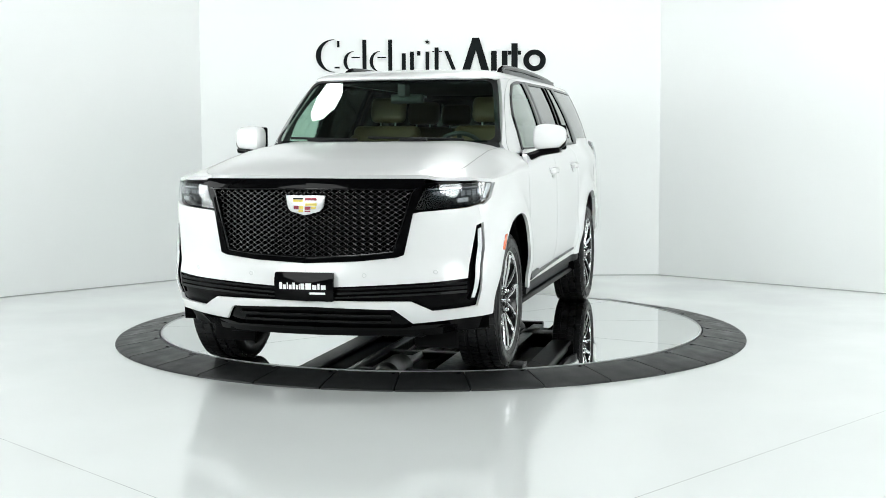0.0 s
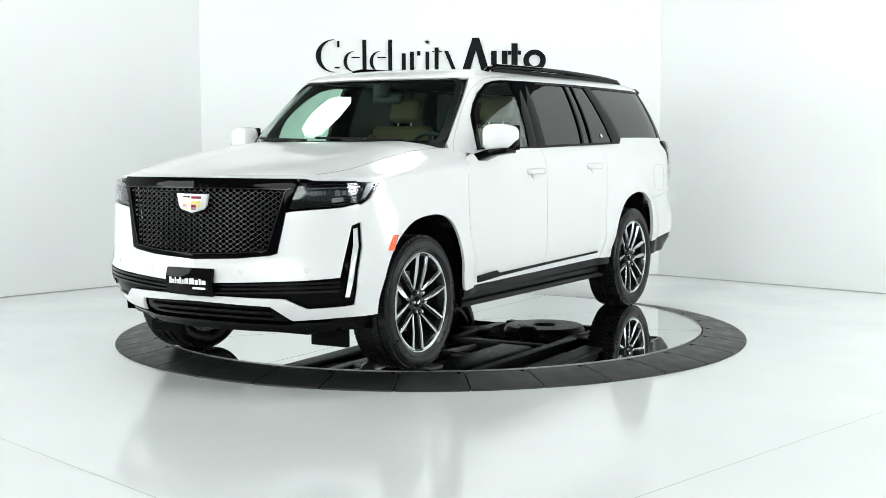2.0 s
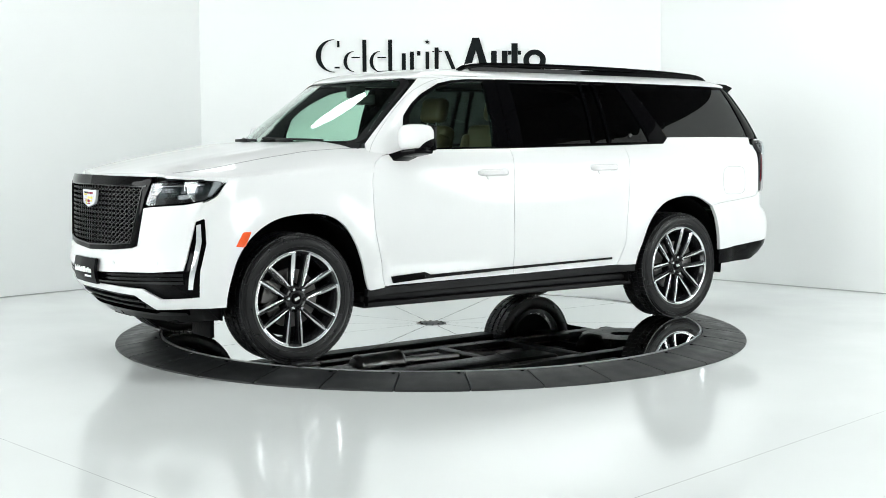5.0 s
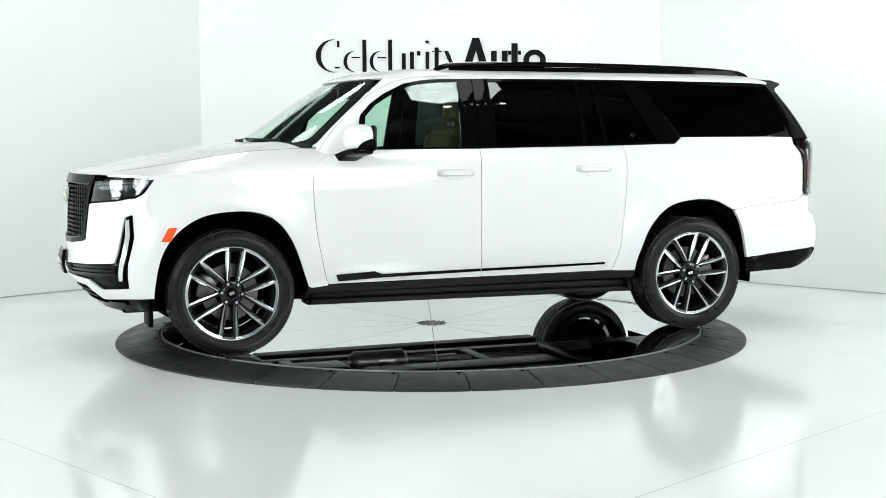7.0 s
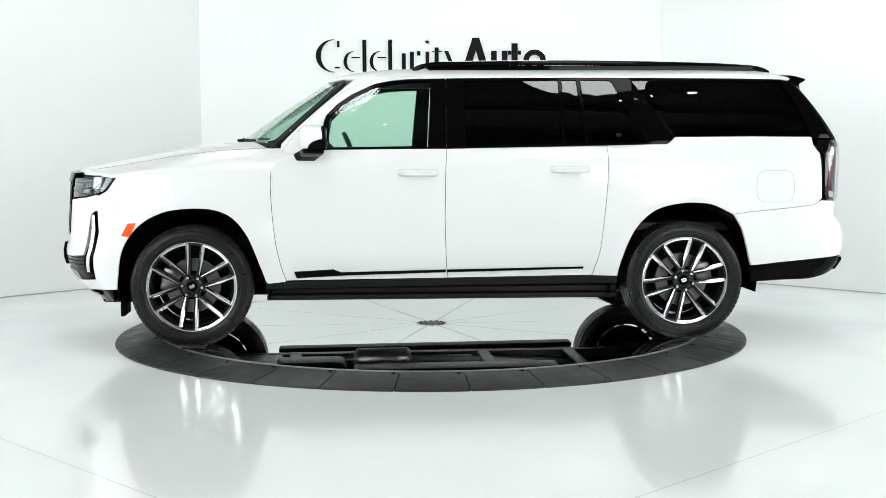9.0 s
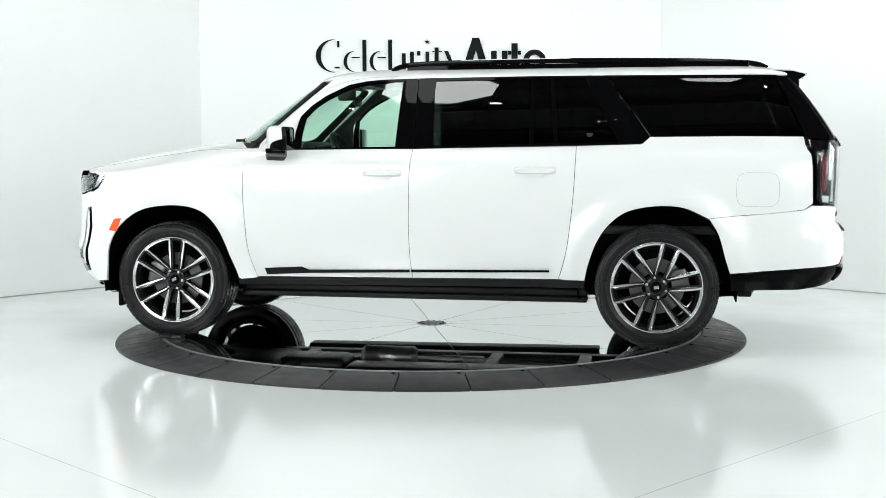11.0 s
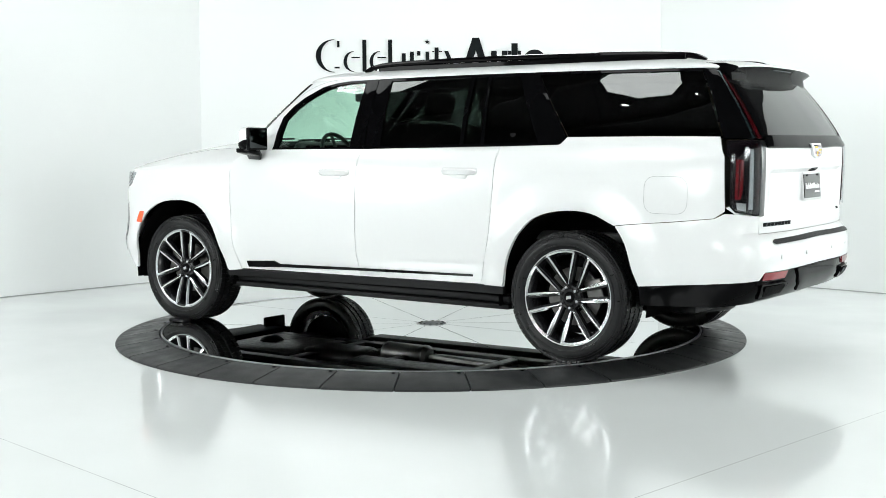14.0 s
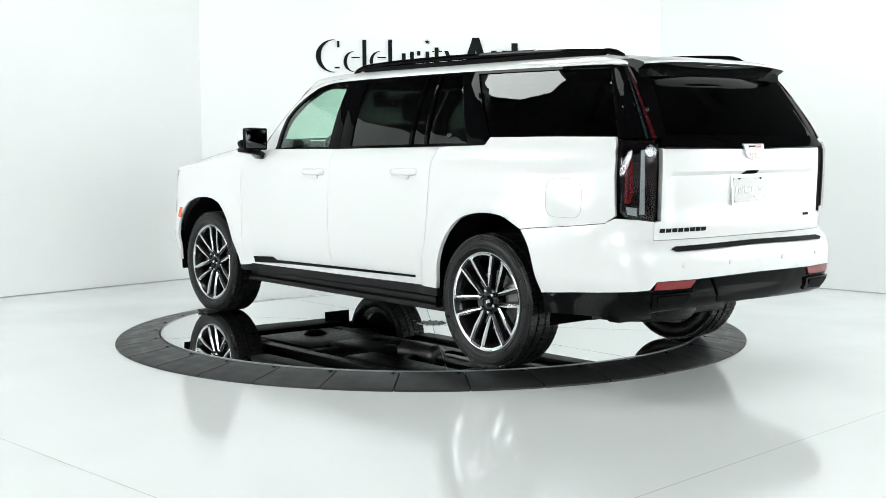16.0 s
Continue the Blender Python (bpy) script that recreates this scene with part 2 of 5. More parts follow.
def build_sign():
    """The dealer's sign on the back wall, as plain shapes."""
    sign = empty("wall_sign", pose(0, 3.885, 0))
    tagged(sign, "flat black vinyl wall sign, thin shapes then bold shapes", "sign")

    def flat(name, pts):
        bm = bmesh.new()
        f = bm.faces.new([bm.verts.new((x, 0, z)) for x, z in pts])
        ex = bmesh.ops.extrude_face_region(bm, geom=[f])
        bmesh.ops.translate(bm, vec=(0, .012, 0), verts=[v for v in ex["geom"] if isinstance(v, bmesh.types.BMVert)])
        bmesh.ops.recalc_face_normals(bm, faces=bm.faces[:])
        part(name, bm, BLACK_SIGN, sign)

    def wx(px):
        return -1.213 + (px - 559) * SIGN_S

    def wz(py):
        return SIGN_Z + (127 - py) * SIGN_S

    def bar(x0, x1, y0, y1):
        flat("stroke", [(wx(x0), wz(y1)), (wx(x1), wz(y1)), (wx(x1), wz(y0)), (wx(x0), wz(y0))])

    def crescent(x0, x1, y0, y1, w):
        cx, cy, rx, ry = x1, (y0 + y1) / 2, x1 - x0, (y1 - y0) / 2
        o = [(wx(cx + rx * math.cos(a)), wz(cy - ry * math.sin(a))) for a in np.linspace(math.pi * .5, math.pi * 1.5, 20)]
        i = [(wx(cx + (rx - w) * math.cos(a)), wz(cy - (ry - 1) * math.sin(a))) for a in np.linspace(math.pi * 1.5, math.pi * .5, 20)]
        flat("stroke", o + i)

    crescent(559, 592, 70, 128, 9)
    bar(597, 601, 73, 84)
    bar(560 + 32, 601, 118, 121)
    for x in (608, 654):
        crescent(x, x + 18, 91, 127, 6)
        bar(x + 14, x + 29, 101, 103)
    bar(641.5, 648.5, 71, 127)
    bar(687, 694, 71, 127)
    bar(711, 718, 95, 124)
    bar(725.5, 732.5, 92, 127)
    bar(738, 744, 91, 99)
    bar(753, 759.5, 92, 127)
    bar(769, 776, 85, 127)
    bar(765, 768.6, 91, 93)
    bar(776.4, 782, 91, 93)
    flat("stroke", [(wx(786), wz(91)), (wx(793), wz(91)), (wx(808), wz(127)), (wx(801), wz(127))])
    flat("star", [(wx(756 + r * math.sin(a)), wz(75 - r * math.cos(a))) for a, r in [(2 * math.pi * k / 10, 4.8 if k % 2 == 0 else 2.0) for k in range(10)]])
    flat("block", [(wx(817), wz(127)), (wx(836), wz(68)), (wx(848), wz(68)), (wx(866), wz(127)), (wx(852), wz(127)), (wx(842), wz(90)), (wx(831), wz(127))])
    bar(869, 879, 91, 126)
    bar(888, 898, 91, 126)
    bar(905, 916, 78, 126)
    bar(899, 904.6, 91, 98)
    bar(916.4, 922, 91, 98)
    n = 28
    o = [(wx(946 + 20 * math.cos(a)), wz(108 - 19 * math.sin(a))) for a in np.linspace(0, 2 * math.pi, n, endpoint=False)]
    i = [(wx(946 + 10 * math.cos(a)), wz(108 - 10 * math.sin(a))) for a in np.linspace(0, 2 * math.pi, n, endpoint=False)]
    for h in range(2):
        k = n // 2
        idx = [(h * k + j) % n for j in range(k + 1)]
        flat("block", [o[j] for j in idx] + [i[j] for j in reversed(idx)])


SIGN_S, SIGN_Z = .005995, 2.126


def build_turntable():
    ring = empty("turntable_ring")
    tagged(ring, "black ramped rubber ring of plates round the turntable", "turntable ring")
    n, gap = 33, .0021
    r0, r1, z0, z1 = 2.035, 2.345, 0.0, FLOOR_Z + .014
    bm = bmesh.new()
    k = 5
    rows = []
    for j in range(k + 1):
        a = (j / k - .5) * (2 * math.pi / n - 2 * gap)
        c, s = math.cos(a), math.sin(a)
        pr = [(r0, FLOOR_Z), (r0, z0 - .003), (r0 + .004, z0), (r1 - .012, z1 + .004), (r1, z1 - .004), (r1 + .002, FLOOR_Z)]
        rows.append([bm.verts.new((r * c, r * s, z)) for r, z in pr])
    for p, q in zip(rows, rows[1:]):
        for i in range(5):
            bm.faces.new((p[i], p[i + 1], q[i + 1], q[i]))
    bm.faces.new(rows[0])
    bm.faces.new(rows[-1][::-1])
    bmesh.ops.recalc_face_normals(bm, faces=bm.faces[:])
    me = bpy.data.meshes.new("plate")
    bm.to_mesh(me)
    bm.free()
    bolt = lathe([(0, .004), (.010, .004), (.013, .0)], 10, "Z")
    bme = bpy.data.meshes.new("bolt")
    bolt.to_mesh(bme)
    bolt.free()
    bme.materials.append(GLOSS_BLACK)
    for i in range(n):
        ob = part("plate", me, RING, ring)
        ob.rotation_euler = (0, 0, 2 * math.pi * (i + RING_TURN) / n)
        b = part("bolt", bme, None, ob)
        b.location = (r0 + .028, .160, -.003)
    sub = lathe([(r0 - .004, FLOOR_Z), (r0 - .004, -.02), (r1 - .02, FLOOR_Z + .006), (r1 - .02, FLOOR_Z)], 96, "Z")
    part("under_ring", sub, DARK, ring)
    # revolving plate
    disc = empty("turntable_plate")
    tagged(disc, "mirror-polished round revolving plate with ten seams", "turntable plate")
    bm = bmesh.new()
    m, R = 10, 2.012
    for i in range(m):
        b0, b1 = 2 * math.pi * i / m, 2 * math.pi * (i + 1) / m
        g0, g1 = .0022 / .085, .0022 / R
        p = [(.085 * math.cos(a), .085 * math.sin(a)) for a in np.linspace(b1 - g0, b0 + g0, 5)] + [(R * math.cos(a), R * math.sin(a)) for a in np.linspace(b0 + g1, b1 - g1, 25)]
        top = [bm.verts.new((x, y, 0)) for x, y in p]
        bot = [bm.verts.new((x, y, -.012)) for x, y in p]
        bm.faces.new(top)
        bm.faces.new(bot[::-1])
        for j in range(len(p)):
            q = (j + 1) % len(p)
            bm.faces.new((top[j], bot[j], bot[q], top[q]))
        me = bpy.data.meshes.new("mirror_sector")
        bmesh.ops.recalc_face_normals(bm, faces=bm.faces[:])
        bm.to_mesh(me)
        bm.clear()
        part("mirror_sector", me, MIRROR_PLATE, disc)
    bm.free()
    part("base", lathe([(0, -.016), (R + .004, -.016), (R + .004, -.04), (0, -.04)], 72, "Z"), PLATE_BASE, disc)
    part("edge_strip", lathe([(R + .002, -.016), (R + .002, .003), (R + .014, .003), (R + .014, -.016)], 96, "Z", True), STEEL, disc, "bright metal edge strip")
    cap = part("hub_cap", lathe([(0, .004), (.105, .004), (.115, .0), (.115, -.01)], 40, "Z"), HUB_PALE, disc, "round bolted steel hub plate")
    for i in range(12):
        a = 2 * math.pi * i / 12
        bm = lathe([(0, .003), (.008, .003), (.010, 0)], 8, "Z")
        o = part("bolt", bm, DARK, cap)
        o.location = (.092 * math.cos(a), .092 * math.sin(a), .004)
    return disc


RING_TURN = .755


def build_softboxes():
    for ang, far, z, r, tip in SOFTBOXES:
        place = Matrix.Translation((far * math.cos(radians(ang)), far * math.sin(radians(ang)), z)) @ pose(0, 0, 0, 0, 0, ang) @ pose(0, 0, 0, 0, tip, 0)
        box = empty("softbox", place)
        tagged(box, "large glowing white octagonal softbox, out of view, some added as fill", "softbox", group="softboxes")
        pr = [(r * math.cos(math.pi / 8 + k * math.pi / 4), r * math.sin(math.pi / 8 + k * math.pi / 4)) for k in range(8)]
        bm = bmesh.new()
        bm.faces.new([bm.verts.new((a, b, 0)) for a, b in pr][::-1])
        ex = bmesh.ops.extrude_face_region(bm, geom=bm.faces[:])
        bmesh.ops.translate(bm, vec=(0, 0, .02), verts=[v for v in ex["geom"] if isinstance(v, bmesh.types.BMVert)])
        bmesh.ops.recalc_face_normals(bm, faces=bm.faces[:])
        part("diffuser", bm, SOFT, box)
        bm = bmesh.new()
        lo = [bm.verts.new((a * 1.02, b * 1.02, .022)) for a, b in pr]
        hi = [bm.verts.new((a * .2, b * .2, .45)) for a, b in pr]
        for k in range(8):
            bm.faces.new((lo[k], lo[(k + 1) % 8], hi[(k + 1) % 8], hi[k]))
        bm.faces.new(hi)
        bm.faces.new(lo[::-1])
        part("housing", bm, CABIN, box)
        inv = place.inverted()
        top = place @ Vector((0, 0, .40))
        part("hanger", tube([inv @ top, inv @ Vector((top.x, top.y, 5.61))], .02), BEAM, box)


def build_downlights():
    for x, y in ((2.75, -3.4), (0, -5.5), (-2.6, -3.5), (3.3, -3.0), (-.8, -3.9)):
        d = empty("downlight", pose(x, y, 4.9))
        tagged(d, "small round black ceiling downlight, lit", "downlight", group="downlights")
        part("can", lathe([(.07, 0), (.075, 0), (.075, .18), (.02, .2), (.02, .71), (0, .71)], 20, "Z"), BEAM, d)
        part("bulb", lathe([(0, .03), (.065, .03), (.065, .04), (0, .04)], 20, "Z"), SPOT, d)


def build_floor_joints():
    """Hairline saw cuts in the floor coat."""
    for i, (a, b) in enumerate((((-4.6, -.80), (-.60, -5.04)), ((.20, -5.15), (4.3, -1.05)))):
        p, q = Vector((*a, 0)), Vector((*b, 0))
        d = (q - p).normalized()
        n = Vector((-d.y, d.x, 0)) * .0022
        bm = bmesh.new()
        bm.faces.new([bm.verts.new((v.x, v.y, FLOOR_Z + .0006)) for v in (p - n, q - n, q + n, p + n)])
        tagged(part("floor_joint", bm, JOINT), "thin grey saw-cut joint in the pale floor", "floor joint", kind="structure")


JOINT = mat("joint_filler", (.25, .27, .265), .6, vary=.25, scale=3)


# ---- car surface: plan curves and sections ----
PLAN = [(2.65, 0), (2.625, .30), (2.555, .58), (2.47, .77), (2.37, .895), (2.26, .955), (2.10, .985), (1.7, .992), (1.0, .978), (.17, .966),
        (-.9, .955), (-1.7, .958), (-2.2, .935), (-2.55, .915), (-2.74, .872), (-2.84, .79), (-2.89, .65), (-2.925, .35), (-2.93, 0)]
SIDE_OFF = [(.30, -.05), (.40, -.035), (.50, -.028), (.57, -.012), (.64, 0), (.80, .004), (1.0, .002), (1.15, -.004), (1.22, -.012), (1.28, -.032), (1.325, -.066), (1.36, -.094)]
BELT = [(1.46, 0), (1.425, .30), (1.32, .56), (1.19, .72), (1.07, .80), (.95, .838), (.5, .866), (-.5, .868), (-1.6, .866), (-2.3, .845), (-2.62, .815), (-2.78, .775), (-2.87, .70), (-2.90, .35), (-2.905, 0)]
CANT = [(.77, 0), (.75, .28), (.695, .5), (.63, .63), (.56, .672), (.45, .688), (.1, .70), (-.7, .70), (-1.6, .695), (-2.2, .68), (-2.42, .662), (-2.50, .64), (-2.56, .58), (-2.58, .3), (-2.585, 0)]
Z_BELT, Z_CANT = 1.36, 1.82


def spline(points, n):
    """A dense smooth line through the points."""
    p = np.array(points, float)
    q = np.vstack([2 * p[0] - p[1], p, 2 * p[-1] - p[-2]])
    out = []
    for i in range(len(p) - 1):
        a, b, c, d = q[i:i + 4]
        for t in np.linspace(0, 1, n, endpoint=False):
            out.append(.5 * (2 * b + (c - a) * t + (2 * a - 5 * b + 4 * c - d) * t * t + (3 * b - a - 3 * c + d) * t ** 3))
    return np.array(out + [p[-1]])


PLAN, BELT, CANT = ([(x, y + (2.6 - min(x, 2.6)) * .0085 * min(1, y / .6)) for x, y in c] for c in (PLAN, BELT, CANT))
PL = spline(PLAN, 16)
PL_U = np.concatenate([[0], np.cumsum(np.hypot(*np.diff(PL, axis=0).T))])
PL_T = np.gradient(PL, PL_U, axis=0)
GB, GC = spline(BELT, 12), spline(CANT, 12)
SO = spline(SIDE_OFF, 8)
U_END = float(PL_U[-1])
WIDEST = int(np.argmax(PL[:, 1]))


def ux(x):
    """How far along the plan curve the side stands at x."""
    return float(np.interp(-x, -PL[:, 0], PL_U))


def uy(y, rear=False):
    """How far along the plan curve the nose (or tail) stands at y."""
    k = WIDEST
    if rear:
        return float(np.interp(y, PL[k:, 1][::-1], PL_U[k:][::-1]))
    return float(np.copysign(np.interp(abs(y), PL[:k, 1], PL_U[:k]), y))


def smooth(a, b, x):
    t = min(1, max(0, (x - a) / (b - a)))
    return t * t * (3 - 2 * t)


def low(u, z, d=0.0):
    """The lower body's skin at u round the plan and height z, d metres proud of it. Below nought u runs round the other side."""
    s, u = (-1 if u < 0 else 1), abs(u)
    if u > U_END:
        s, u = -s, 2 * U_END - u
    x, y = np.interp(u, PL_U, PL[:, 0]), np.interp(u, PL_U, PL[:, 1])
    tx, ty = np.interp(u, PL_U, PL_T[:, 0]), np.interp(u, PL_U, PL_T[:, 1])
    k = math.hypot(tx, ty)
    nx, ny = ty / k, -tx / k
    off = np.interp(z, SO[:, 0], SO[:, 1])
    nose = smooth(2.2, 2.42, x)
    tail = smooth(-2.6, -2.82, x)
    front_off = np.interp(z, [.30, .40, .47, .55, .62, .70, .85, 1.0, 1.1, 1.18, 1.25], [-.16, -.05, .0, .03, .032, .012, .006, 0, -.004, -.012, -.03])
    rear_off = np.interp(z, [.38, .46, .52, .62, .70, .775, .80, .83, 1.0, 1.2, 1.33, 1.40], [-.12, -.02, .02, .035, .035, .03, .012, -.02, -.015, -.008, -.008, -.03])
    off = off * (1 - nose) * (1 - tail) + front_off * nose + rear_off * tail
    off -= .026 * smooth(6.33, 6.45, u) * smooth(.90, 1.02, z) * (1 - smooth(1.192, 1.210, z))
    corner = math.exp(-((u - 6.17) / .17) ** 2)
    off += corner * .010 * smooth(.84, .76, z)
    for wx in (1.70, -1.70):
        r = math.hypot(x - wx, (z - .41) * .97)
        off += .026 * smooth(.69, .60, r) * (1 - nose) * (1 - tail) * smooth(.35, .5, z + .1)
    return (x + nx * (off + d), s * (y + ny * (off + d)), z)


def house(a, z):
    """The glasshouse's skin: a runs from the windscreen's middle (0) to the rear window's (1)."""
    k = (z - Z_BELT) / (Z_CANT - Z_BELT)
    bow = .018 * 4 * k * (1 - k) if 0 < k < 1 else 0
    i = a * (len(GB) - 1)
    j = min(int(i), len(GB) - 2)
    f = i - j
    b = GB[j] + (GB[j + 1] - GB[j]) * f
    c = GC[j] + (GC[j + 1] - GC[j]) * f
    p = b + (c - b) * k
    n = np.array((max(-1, min(1, (p[0] + .9) / 1.9)) ** 3, 1 if p[1] > .5 else p[1] / .5))
    return p + n * bow


def find(z, want, axis, lo, hi):
    for _ in range(26):
        m = (lo + hi) / 2
        v = house(m, z)[axis]
        if (v > want) == (axis == 0):
            lo = m
        else:
            hi = m
    return (lo + hi) / 2


def glass_side(x, z, d=0.0, s=1):
    a = find(z, x, 0, 0, 1)
    e = .002
    p, t = house(a, z), house(min(1, a + e), z) - house(max(0, a - e), z)
    up = house(a, z + .01) - house(a, z - .01)
    n = np.cross((t[0], t[1], 0), (up[0], up[1], .02))
    n = n / np.linalg.norm(n)
    n = n if n[1] > 0 else -n
    return (p[0] + n[0] * d, s * (p[1] + n[1] * d), z + n[2] * d)


def skin(a, z, d=0.0):
    """The glasshouse by a and z, d metres proud."""
    e = .002
    p, t = house(a, z), house(min(1, a + e), z) - house(max(0, a - e), z)
    up = house(a, z + .01) - house(a, z - .01)
    n = np.cross((t[0], t[1], 0), (up[0], up[1], .02))
    n = n / np.linalg.norm(n)
    n = n if n[2] > 0 else -n
    return (p[0] + n[0] * d, p[1] + n[1] * d, z + n[2] * d)


def glass_front(y, z, d=0.0):
    a = find(z, abs(y), 1, 0, 5 / 14)
    p = house(a, z)
    return (p[0] + d * .62, math.copysign(p[1], y), z + d * .78)


def glass_rear(y, z, d=0.0):
    a = find_rear(z, abs(y))
    p = house(a, z)
    return (p[0] - d * .83, math.copysign(p[1], y), z + d * .55)


def find_rear(z, y):
    lo, hi = 9.5 / 14, 1
    for _ in range(26):
        m = (lo + hi) / 2
        if house(m, z)[1] > y:
            lo = m
        else:
            hi = m
    return (lo + hi) / 2


# ---- the car ----
ARCH_F = [(2.192, .401), (2.181, .49), (2.145, .645), (2.085, .759), (1.989, .853), (1.857, .916), (1.671, .937), (1.522, .920), (1.411, .859), (1.319, .732), (1.248, .557), (1.206, .439)]
ARCH_R = [(-1.222, .43), (-1.233, .464), (-1.256, .564), (-1.310, .702), (-1.388, .819), (-1.506, .908), (-1.685, .946), (-1.866, .936), (-2.009, .872), (-2.093, .752), (-2.140, .593), (-2.175, .50)]
SEAM_F = [(1.062, .448), (1.087, .515), (1.125, .672), (1.149, .862), (1.161, 1.091), (1.152, 1.205)]
SEAM_B = [(-.043, .452), (-.030, .577), (-.022, .812), (-.024, 1.0), (-.029, 1.197), (-.042, 1.335)]
SEAM_C = [(-1.044, .458), (-1.069, .525), (-1.107, .684), (-1.143, .996), (-1.157, 1.229), (-1.158, 1.355)]
ARCH_F = [(1.70 + (x - 1.70) * 1.02, z + .010 * (z > .6)) for x, z in ARCH_F]
ARCH_R = [(-1.70 + (x + 1.70) * 1.02, z + .010 * (z > .6)) for x, z in ARCH_R]
GAP = .002


def side(x, z, d=0.0):
    return low(ux(x), z, d)


def at(*pts):
    """Points given as x on the side, turned to the plan coordinate."""
    return [(ux(x), z) for x, z in pts]


def moved(pts, dx):
    return [(x + dx, z) for x, z in pts]


def dense(pts, n=5):
    return [tuple(p) for p in spline(pts, n)]


def hood_mid(x):
    """The bonnet's height along its middle."""
    return float(np.interp(x, [.9, 1.3, 1.53, 1.742, 1.95, 2.158, 2.366, 2.48, 2.56, 2.61, 2.64], [1.40, 1.396, 1.379, 1.346, 1.318, 1.286, 1.248, 1.226, 1.208, 1.196, 1.187]))


def shoulder(x):
    return float(np.interp(x, [.9, 1.15, 1.8, 2.1, 2.22, 2.3], [1.205, 1.205, 1.195, 1.18, 1.172, 1.170]))


def hood_skin(x, s, d=0.0):
    """Bonnet and wing tops: s runs across from -1 to 1."""
    edge = low(ux(x), shoulder(x)) if x < 2.3 else low(ux(x), 1.17)
    ye, ze = abs(edge[1]), shoulder(x)
    y = s * ye
    a = abs(s)
    back = 2.65 - float(np.interp(min(.93, abs(y)), PL[:WIDEST, 1], PL[:WIDEST, 0]))
    x_eff = x + back * smooth(1.7, 2.45, x + back)
    top = hood_mid(x_eff) + .012 * smooth(.35, .62, a) * smooth(2.6, 2.2, x) * (1 - smooth(.75, .9, a))
    z = ze + (top - ze) * max(0.0, 1 - a ** 3.6) ** .62
    return (x, y, z + d)


def hood_patch(s0, s1, x_back, x_front, ns, nx, thick=.02):
    """A patch of the bonnet's skin; x_back and x_front give the ends at each y."""
    verts, faces = [], []
    for j in range(ns + 1):
        s = s0 + (s1 - s0) * j / ns
        for i in range(nx + 1):
            t = i / nx
            xb, xf = x_back(s), x_front(s)
            x = xb + (xf - xb) * (1 - (1 - t) ** 1.5)
            verts.append(hood_skin(x, s))
    n = len(verts)
    verts += [(x, y, z - thick) for x, y, z in verts]
    w = nx + 1
    for j in range(ns):
        for i in range(nx):
            q = [j * w + i, j * w + i + 1, (j + 1) * w + i + 1, (j + 1) * w + i]
            faces += [q, [k + n for k in q[::-1]]]
    rim = [j * w for j in range(ns + 1)], [j * w + nx for j in range(ns + 1)], list(range(w)), [ns * w + i for i in range(w)]
    for r in rim:
        for a, b in zip(r, r[1:]):
            faces.append([a, b, b + n, a + n])
    me = bpy.data.meshes.new("hood")
    me.from_pydata([tuple(map(float, v)) for v in verts], [], faces)
    bm = bmesh.new()
    bm.from_mesh(me)
    bpy.data.meshes.remove(me)
    bmesh.ops.recalc_face_normals(bm, faces=bm.faces[:])
    return bm


def nose_x(s):
    """Where the bonnet ends at the front for s across."""
    y = min(.93, abs(s) * .97)
    return float(np.interp(y, PL[:WIDEST, 1], PL[:WIDEST, 0])) - .024


def pair(name, bm, material, car, label=""):
    """A part on the left side and its mirror image."""
    ob = part(name, bm, material, car, label)
    return ob, mirrored(ob)


